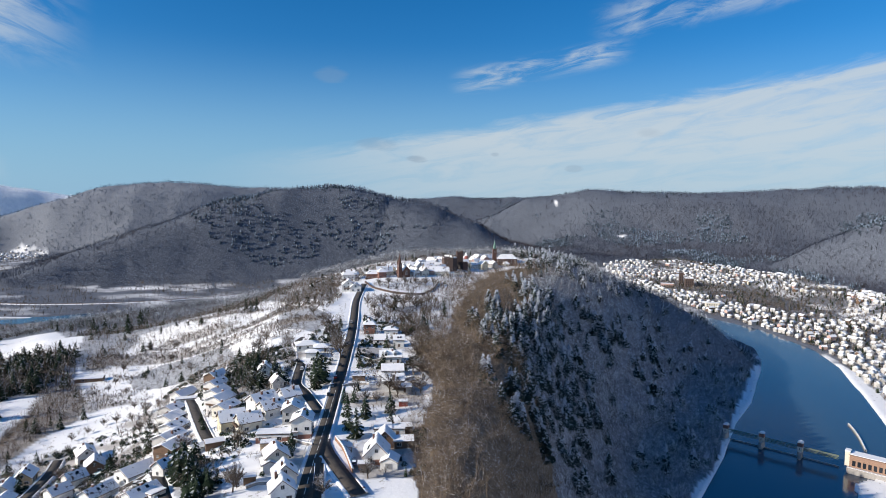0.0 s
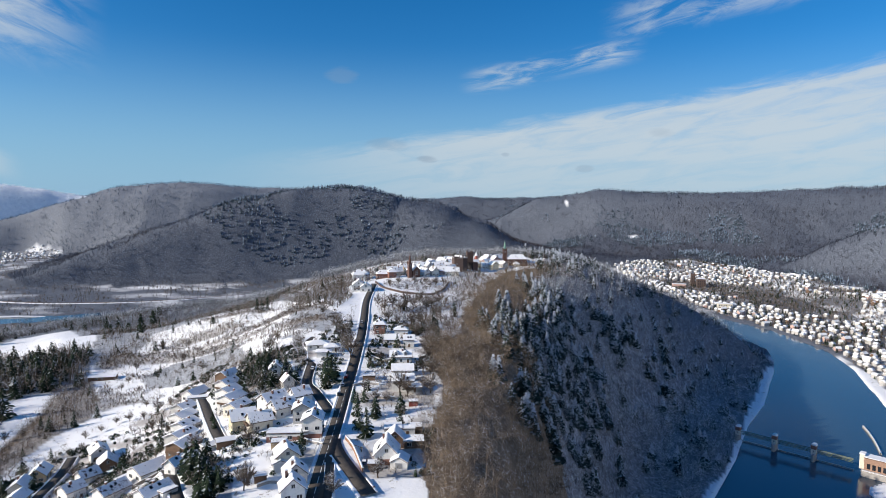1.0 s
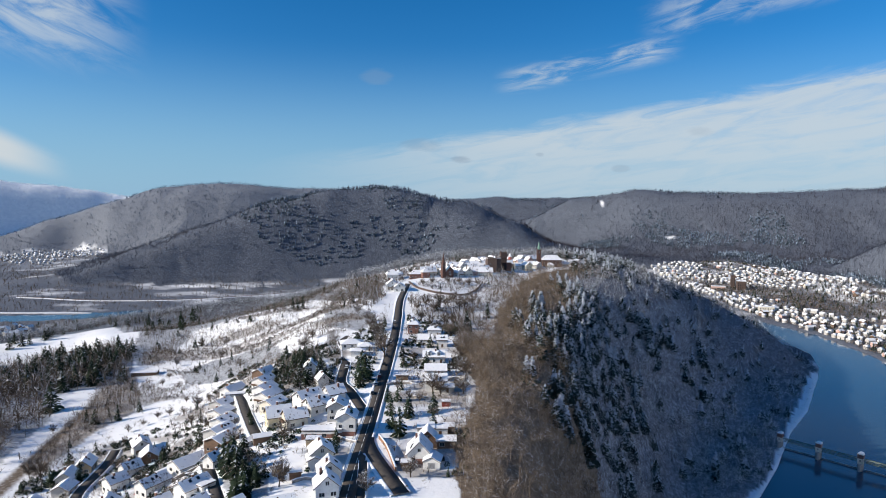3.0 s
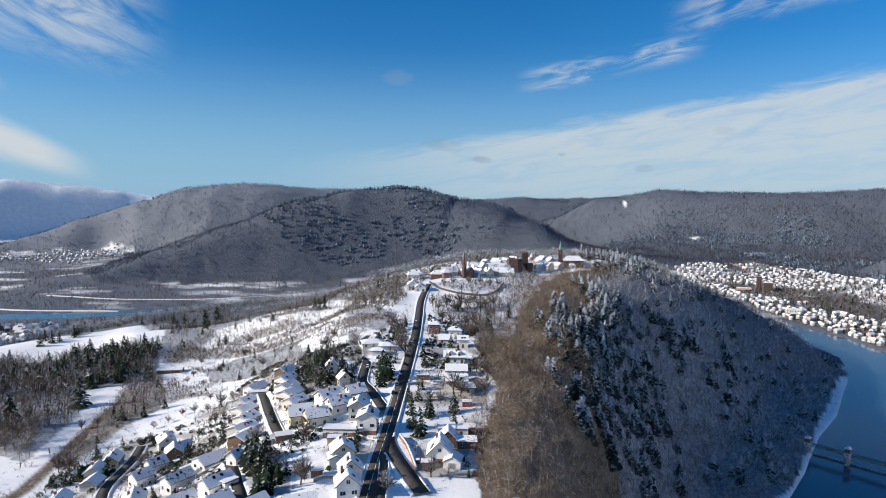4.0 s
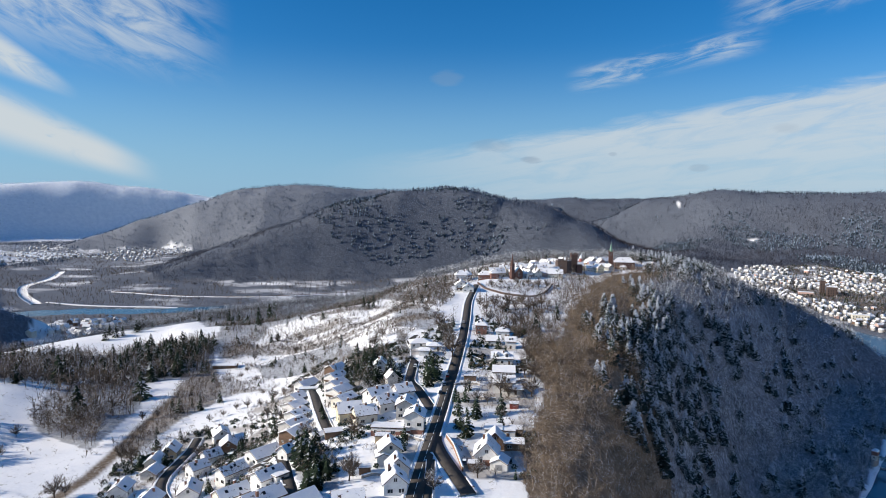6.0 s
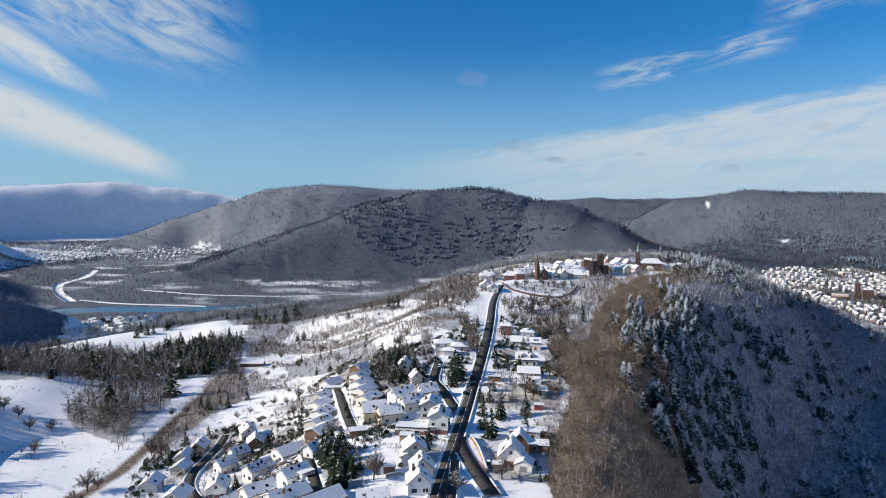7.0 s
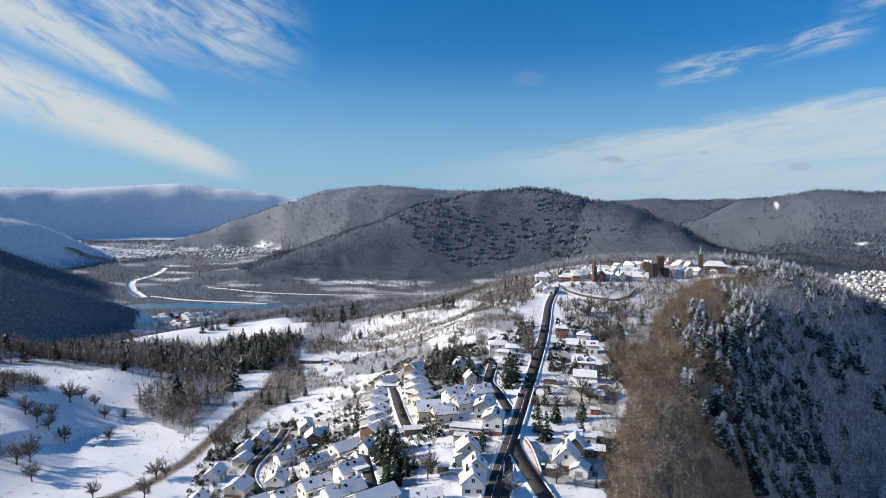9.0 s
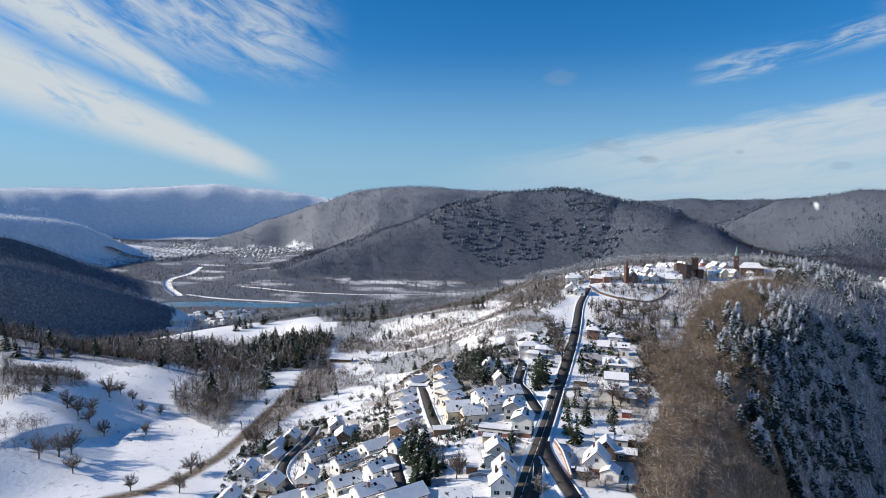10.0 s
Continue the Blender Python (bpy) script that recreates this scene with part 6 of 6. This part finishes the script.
# ---- weir and power station ----
def weir():
    a, b = np.array((291.0, 604.0)), np.array((365.0, 535.0))
    d = (b - a) / np.hypot(*(b - a))
    turn = math.degrees(math.atan2(d[1], d[0]))
    root = new("river_weir")
    root.matrix_basis = pose(*a, 0, 0, 0, turn)
    tagged(root, "river weir with brick piers and a green girder bridge", "weir")
    span = 33.5
    for k in range(3):
        x = k * span
        pier = new("pier")
        pier.parent = root
        pier.location = (x, 0, 0)
        pier.scale = (.82, .82, .86)
        bm = bmesh.new()
        ring = [(-2.2, 5), (-2.2, -4)] + [(2.2 * math.cos(t), -4 + 2.2 * math.sin(t)) for t in np.linspace(math.pi, 2 * math.pi, 7)][1:-1] + [(2.2, -4), (2.2, 5)]
        prism(bm, ring, -5, 8)
        part("pier_shaft", bm, CONCRETE, pier)
        bm = bmesh.new()
        box(bm, -2.6, -2.9, 8, 2.6, 2.9, 15)
        part("tower_block", bm, WALLS["cream"], pier)
        bm = bmesh.new()
        box(bm, -2.75, -3.05, 13.2, 2.75, 3.05, 17.4)
        part("machine_house", bm, WALLS["redbrick"], pier, "red-brown machine house")
        bm = bmesh.new()
        arc = [(-3.1 * math.cos(t), 17.4 + 1.9 * math.sin(t)) for t in np.linspace(0, math.pi, 9)]
        n = len(arc)
        v = [bm.verts.new((p[0], s * 3.3, p[1])) for s in (-1, 1) for p in arc]
        for j in range(n - 1):
            bm.faces.new((v[j], v[j + 1], v[n + j + 1], v[n + j]))
        bm.faces.new(v[:n][::-1])
        bm.faces.new(v[n:])
        bm.faces.new((v[0], v[n], v[2 * n - 1], v[n - 1]))
        part("vaulted_roof", bm, SNOW, pier, "snow-covered vaulted roof")
        fixture("window", WINDOWS["tall"], Matrix.Translation((0, -2.95, 11)) @ Matrix.Rotation(radians(180), 4, "Z"), pier)
    for k in range(3):
        x0, x1 = k * span + 2.7, (k + 1) * span - 2.7
        g = new("girder_bridge")
        g.parent = root
        for s in (-1.6, 1.6):
            for z in (8.2, 10.6):
                bm = bmesh.new()
                box(bm, x0, s - .18, z, x1, s + .18, z + .4)
                part("chord", bm, GIRDER_GREEN, g)
            n = 10
            for j in range(n):
                u0, u1 = x0 + (x1 - x0) * j / n, x0 + (x1 - x0) * (j + 1) / n
                lo, hi = (8.5, 10.7) if j % 2 else (10.7, 8.5)
                bm = bmesh.new()
                v = [bm.verts.new(p) for p in ((u0, s - .1, lo - .12), (u1, s - .1, hi - .12), (u1, s - .1, hi + .12), (u0, s - .1, lo + .12), (u0, s + .1, lo - .12), (u1, s + .1, hi - .12), (u1, s + .1, hi + .12), (u0, s + .1, lo + .12))]
                for f in ((3, 2, 1, 0), (4, 5, 6, 7), (0, 1, 5, 4), (1, 2, 6, 5), (2, 3, 7, 6), (3, 0, 4, 7)):
                    bm.faces.new([v[i] for i in f])
                part("diagonal", bm, GIRDER_GREEN, g)
        bm = bmesh.new()
        box(bm, x0, -1.5, 10.4, x1, 1.5, 10.55)
        part("walkway", bm, METAL, g)
        bm = bmesh.new()
        box(bm, x0 - .6, 1.0, -4, x1 + .6, 2.2, 1.4)
        part("sluice_gate", bm, METAL, root, "dark steel sluice gate")
    # power station
    st = new("power_station")
    c = a + d * 124
    st.matrix_basis = pose(*c, 0, 0, 0, turn) @ Matrix.Scale(.86, 4)
    tagged(st, "brown brick power station with a snow-covered flat roof", "power station")
    bm = bmesh.new()
    prism(bm, [(-22, -9), (22, -9), (22, 9), (-22, 9)], -5, 6)
    part("base", bm, CONCRETE, st)
    bm = bmesh.new()
    prism(bm, [(-20, -6), (20, -6), (20, 7), (-20, 7)], 6, 19)
    part("hall_wall", bm, brick_wall("station_brick", (0.33, 0.21, 0.15)), st)
    for nm, z, t, m, e in (("hall_roof", 19, .5, TILES, .5), ("snow_cover", 19.5, .5, SNOW, .3)):
        bm = bmesh.new()
        box(bm, -20 - e, -6 - e, z, 20 + e, 7 + e, z + t)
        part(nm, bm, m, st)
    for k in range(8):
        bm = bmesh.new()
        box(bm, -17.5 + k * 4.6, -6.12, 8, -14.6 + k * 4.6, -5.9, 13.5)
        part("window", bm, GLASS, st, "tall dark hall window")
    bm = bmesh.new()
    box(bm, -24.5, -3.5, 6, -20.05, 3.5, 21)
    part("stair_tower", bm, WALLS["cream"], st)
    bm = bmesh.new()
    box(bm, -24.8, -3.8, 21, -19.8, 3.8, 22.4)
    part("tower_snow", bm, SNOW, st)
    for k in range(12):
        bm = bmesh.new()
        box(bm, -21.5 + k * 3.7, -9.3, 6, -21.3 + k * 3.7, -9.1, 8)
        part("railing_post", bm, METAL, st)
    bm = bmesh.new()
    box(bm, -21.5, -9.28, 7.8, 21, -9.12, 8)
    part("railing_bar", bm, METAL, st)
    bm = bmesh.new()
    box(bm, -21.8, -8.9, 6, 21.8, -6.2, 6.3)
    part("deck_snow", bm, SNOW, st)
    # the breakwater upstream
    p = smooth_line(JETTY, 4)
    n = normals(p)
    bw = new("breakwater")
    tagged(bw, "curved concrete breakwater capped with snow", "breakwater")
    for nm, lo, hi, w, m in (("quay_wall", -5, 1.7, .8, CONCRETE), ("snow_cap", 1.7, 1.9, .6, SNOW)):
        v, f = [], []
        for k in range(len(p)):
            for s, h in ((-1, lo), (-1, hi), (1, hi), (1, lo)):
                v.append((*(p[k] + n[k] * s * w), h))
        for k in range(len(p) - 1):
            for j in range(4):
                q, r = k * 4 + j, k * 4 + (j + 1) % 4
                f.append((q, r, r + 4, q + 4))
        e = (len(p) - 1) * 4
        f += [(0, 1, 2, 3), (e + 3, e + 2, e + 1, e)]
        sheet(nm, v, f, m, bw)


weir()


# ---- single trees ----
def tube(bm, a, b, r0, r1, n=5):
    a, b = Vector(a), Vector(b)
    d = (b - a).normalized()
    u = d.orthogonal().normalized()
    w = d.cross(u)
    lo = [bm.verts.new(a + (u * math.cos(6.283 * k / n) + w * math.sin(6.283 * k / n)) * r0) for k in range(n)]
    hi = [bm.verts.new(b + (u * math.cos(6.283 * k / n) + w * math.sin(6.283 * k / n)) * r1) for k in range(n)]
    for k in range(n):
        bm.faces.new((lo[k], lo[(k + 1) % n], hi[(k + 1) % n], hi[k]))


def bare_tree_thing(rng, name="bare_tree"):
    """A leafless tree of height 1 on an Empty: trunk with limbs, and a crown of twigs."""
    root = new(name)
    bm = bmesh.new()
    top = (rng.normal() * .03, rng.normal() * .03, .45)
    tube(bm, (0, 0, -.08), top, .03, .02, 6)
    tips = []
    for k in range(19):
        a = 6.283 * (k * 7 + rng.uniform(-.3, .3)) / 19
        z0 = rng.uniform(.14, .44)
        up = rng.uniform(-.7, 1.0)
        ring = math.sqrt(max(0, 1 - up * up)) * .42 * rng.uniform(.75, 1.1)
        p = (top[0] * z0 * 2, top[1] * z0 * 2, z0)
        q = (ring * math.cos(a), ring * math.sin(a), max(z0 + .05, .56 + .38 * up))
        tube(bm, p, q, .013, .005, 4)
        tips.append((np.array(p), np.array(q)))
    part("trunk", bm, BARK, root)
    v, f = [], []
    for p, q in tips:
        for _ in range(64):
            s = rng.uniform(.3, 1.0)
            o = p + (q - p) * s
            e = o + rng.normal(size=3) * (.08, .08, .065) + (q - p) * .10 + (0, 0, rng.uniform(-.01, .05))
            side = np.cross(e - o, rng.normal(size=3))
            side *= .006 / (np.linalg.norm(side) + 1e-9)
            k = len(v)
            v += [o - side, o + side, e]
            f.append((k, k + 1, k + 2))
    with_rise(sheet("crown", v, f, MIXED, root), [p[2] for p in v])
    return tagged(root, "bare leafless tree with snow-dusted twigs", "tree", "single bare trees")


def spruce_thing(rng):
    root = new("spruce_tree")
    bm = bmesh.new()
    tube(bm, (0, 0, -.08), (0, 0, .9), .022, .004, 6)
    part("trunk", bm, BARK, root)
    v, f = conifer(rng, 12, 11, .27)
    with_rise(sheet("crown", v, f, GARDEN_GREEN, root), v[:, 2])
    return tagged(root, "dark green spruce with a dusting of snow", "tree", "single spruces")


def single_trees():
    rng = np.random.default_rng(21)
    bare = [bare_tree_thing(rng) for _ in range(6)]
    firs = [spruce_thing(rng) for _ in range(4)]
    for pool, rows in ((bare, BARE_TREES + WALL_TREES), (firs, SPRUCES)):
        for k, (x, y, h) in enumerate(rows):
            m = pose(x, y, level(x, y), 0, 0, rng.uniform(0, 360))
            src = pool[k % len(pool)]
            if k < len(pool):
                src.matrix_basis = m @ Matrix.Diagonal((h * 1.0, h * 1.0, h, 1))
            else:
                ob = copy_thing(src, m)
                ob.scale = (h * rng.uniform(.9, 1.15),) * 2 + (h,)


single_trees()


# ---- parked cars ----
def car(x, y, heading, colour):
    root = new("parked_car")
    root.matrix_basis = pose(x, y, level(x, y) + .45, 0, 0, -heading)
    paint = CAR_PAINT[colour]
    bm = bmesh.new()
    box(bm, -.88, -2.1, .3, .88, 2.1, .85)
    bmesh.ops.bevel(bm, geom=bm.edges[:], offset=.12, segments=2, affect="EDGES")
    part("body", bm, paint, root)
    bm = bmesh.new()
    lo = [(-.8, -1.7), (.8, -1.7), (.8, 1.0), (-.8, 1.0)]
    hi = [(-.66, -1.2), (.66, -1.2), (.66, .4), (-.66, .4)]
    a = [bm.verts.new((*p, .84)) for p in lo]
    b = [bm.verts.new((*p, 1.4)) for p in hi]
    for k in range(4):
        bm.faces.new((a[k], a[(k + 1) % 4], b[(k + 1) % 4], b[k]))
    bm.faces.new(b)
    part("cabin_glass", bm, GLASS, root)
    bm = bmesh.new()
    box(bm, -.68, -1.22, 1.39, .68, .42, 1.5)
    part("roof", bm, SNOW if colour != "black" else paint, root)
    for sx in (-.82, .82):
        for sy in (-1.3, 1.3):
            bm = bmesh.new()
            tube(bm, (sx - .11, sy, .32), (sx + .11, sy, .32), .32, .32, 12)
            part("wheel", bm, RUBBER, root)
    tagged(root, f"{colour} parked car on the snowy roadside", "car", "parked cars")


CAR_PAINT = {k: plain("car_paint_" + k, c, 0.3) for k, c in (("red", (0.3, 0.02, 0.02)), ("black", (0.02, 0.02, 0.022)), ("silver", (0.4, 0.41, 0.42)), ("white", (0.75, 0.75, 0.75)), ("blue", (0.04, 0.06, 0.14)))}
for _x, _y, _c in PARKED_CARS:
    car(_x, _y, -8, _c)


# ---- the towns in the valleys ----
def town_meshes():
    made = []
    for L, W, h, rise in ((8, 6.6, 5, 2.8), (9.5, 6.6, 4.4, 2.6), (7.5, 6.4, 6, 2.6), (13, 8, 6.5, 3.2)):
        bm = bmesh.new()
        prism(bm, [(-W / 2, -L / 2), (W / 2, -L / 2), (W / 2, L / 2), (-W / 2, L / 2)], -4, h, False)
        for s in (-1, 1):
            f = [bm.verts.new((-W / 2, s * L / 2, h)), bm.verts.new((W / 2, s * L / 2, h)), bm.verts.new((0, s * L / 2, h + rise))]
            bm.faces.new(f if s < 0 else f[::-1])
        w = bpy.data.meshes.new("town_house")
        bm.to_mesh(w)
        bm.free()
        bm = bmesh.new()
        for s in (-1, 1):
            slab(bm, [(0, -L / 2 - .3, h + rise), (0, L / 2 + .3, h + rise), (s * (W / 2 + .4), L / 2 + .3, h - .3), (s * (W / 2 + .4), -L / 2 - .3, h - .3)], .3)
        r = bpy.data.meshes.new("roof")
        bm.to_mesh(r)
        bm.free()
        r.materials.append(WORN_SNOW)
        made.append((w, r))
    return made


def towns():
    rng = np.random.default_rng(31)
    base = town_meshes()
    variants = []
    for w, r in base:
        for c in ("white", "cream", "grey", "pink", "grey", "brown"):
            m = w.copy()
            m.materials.append(WALLS[c])
            variants.append((m, r, c))
    count = 0
    rest_w, rest_r = [], []
    for poly, room, label in ((VALLEY_VILLAGE, 330, "valley village"), (EAST_TOWN, 290, "riverside town"), (WEST_TOWN, 900, "far town"), (FAR_TOWN, 1500, "far town")):
        x, y = spots_in(rng, poly, room / 3.4)
        z = height(x, y)
        d, _ = line_distance(x, y, RIVER)
        d = d - river_half(x) + RIVER_HALF
        gap = fbm(x, y * 1.6, 120, 3, 51)
        taken = []
        for k in range(len(x)):
            if d[k] < RIVER_HALF + 15 or (poly is EAST_TOWN and in_polygon(x[k:k + 1], y[k:k + 1], TOWN_PARK)[0]) or (gap[k] > .04 and d[k] > RIVER_HALF + 130 and poly is EAST_TOWN) or z[k] > (62 if x[k] > 0 else 42):
                continue
            if any((x[k] - p) ** 2 + (y[k] - q) ** 2 < room * .62 for p, q in taken):
                continue
            taken.append((x[k], y[k]))
            m, r, c = variants[rng.integers(0, len(variants))]
            turn = rng.choice([20, 110]) + rng.normal() * 16
            if count < 300:
                ob = new("town_house", m)
                ob.matrix_basis = pose(x[k], y[k], z[k], 0, 0, turn)
                new("roof", r).parent = ob
                tagged(ob, f"{WALL_WORDS[c]} town house with a snow-covered gable roof", "house", "houses of the " + label)
                count += 1
            else:
                rest_w.append((x[k], y[k], z[k], turn))
    # those farther off, joined
    if rest_w:
        for nm, idx, mat in (("far_house_walls", 0, WALLS["grey"]), ("far_house_roofs", 1, SNOW)):
            me = base[0][idx]
            co = np.array([v.co for v in me.vertices])
            tris = []
            for p in me.polygons:
                vs = list(p.vertices)
                tris += [(vs[0], vs[i], vs[i + 1]) for i in range(1, len(vs) - 1)]
            tris = np.array(tris)
            V, F = [], []
            for k, (x, y, z, t) in enumerate(rest_w):
                a = radians(t)
                V.append(np.stack([co[:, 0] * math.cos(a) - co[:, 1] * math.sin(a) + x, co[:, 0] * math.sin(a) + co[:, 1] * math.cos(a) + y, co[:, 2] + z], -1))
                F.append(tris + k * len(co))
            tagged(sheet(nm, np.concatenate(V), np.concatenate(F), mat), "distant white houses with snowy roofs in the valley", "houses", kind="stuff")


towns()


def town_landmarks():
    for (x, y), (name, label, cat, size, mat) in zip(TOWN_MARKS, (
            ("town_tower", "brown stone tower above the riverside town", "tower", (11, 11, 34), DARK_STONE),
            ("stone_hall", "brown stone hall beside the town tower", "hall", (22, 18, 24), DARK_STONE),
            ("factory_hall", "low orange-brown factory hall with a snowy roof", "factory", (34, 14, 9), WALLS["pink"]),
            ("apartment_block", "long cream apartment block on the river front", "apartment building", (30, 12, 12), WALLS["cream"]))):
        root = new(name)
        root.matrix_basis = pose(x, y, level(x, y), 0, 0, -12)
        tagged(root, label, cat)
        w, d, h = size
        bm = bmesh.new()
        prism(bm, [(-w / 2, -d / 2), (w / 2, -d / 2), (w / 2, d / 2), (-w / 2, d / 2)], -6, h)
        part("wall", bm, mat, root)
        bm = bmesh.new()
        box(bm, -w / 2 - .4, -d / 2 - .4, h, w / 2 + .4, d / 2 + .4, h + .9)
        part("roof", bm, SNOW if w > 12 else TILES, root)
        for k in range(max(2, int(w / 5))):
            for s in range(int(h / 5)):
                bm = bmesh.new()
                u = (k + .5) / max(2, int(w / 5)) * w - w / 2
                box(bm, u - .9, -d / 2 - .1, 2 + s * 4.6, u + .9, -d / 2 + .05, 4.4 + s * 4.6)
                part("window", bm, GLASS, root)


town_landmarks()


# ---- railway on its embankment, at the foot of the wooded hill across the river ----
RAILWAY = [(-1081, 1321), (-1007, 1319), (-872, 1323), (-688, 1372), (-523, 1478), (-426, 1545), (-150, 1655)]
tagged(strip("railway_embankment", RAILWAY, [-7, -4, 4, 7], [-3, 1.6, 1.6, -3], SNOW, 20.0), "snow-covered railway embankment in the valley", "embankment", kind="structure")
tagged(strip("railway_track", RAILWAY, [-2.4, -2.3, 2.3, 2.4], [1.4, 2.0, 2.0, 1.4], WOODWORK, 20.0), "dark brown railway track bed", "railway", kind="structure")
VALLEY_ROAD = [(-1127, 1171), (-992, 1171), (-850, 1196), (-698, 1245), (-483, 1366), (-390, 1417)]
tagged(strip("valley_road", VALLEY_ROAD, [-5, -4.9, 4.9, 5], [-1, .8, .8, -1], SNOW, 20.0), "snow-covered road on the valley floor", "road", kind="structure")
BYPASS = [(-1129, 1145), (-1231, 1218), (-1314, 1290), (-1383, 1369), (-1410, 1432), (-1446, 1515), (-1542, 1660)]
tagged(strip("bypass_road", BYPASS, [-16, -9, -8.9, 8.9, 9, 16], [-2, 1.2, .8, .8, 1.2, -2], BANK_SNOW, 12.0), "wide curved snowy bypass road in the valley", "road", kind="structure")
FAR_REACH = [(-2050, 1709), (-2034, 1770), (-1904, 1835), (-1864, 1940), (-1900, 2141), (-1853, 2346)]
tagged(strip("far_water", FAR_REACH, [-26, 26], [.5, .5], WATER, 20.0), "upper reach of the river beside the far town", "river", kind="structure")
QUAY = [(-1954, 1708), (-1871, 1676), (-1736, 1673)]
tagged(strip("quay_wall", QUAY, [-3, -2.9, 2.9, 3], [-2, 3, 3, -2], CONCRETE, 20.0), "pale concrete quay on the far river bank", "wall", kind="structure")
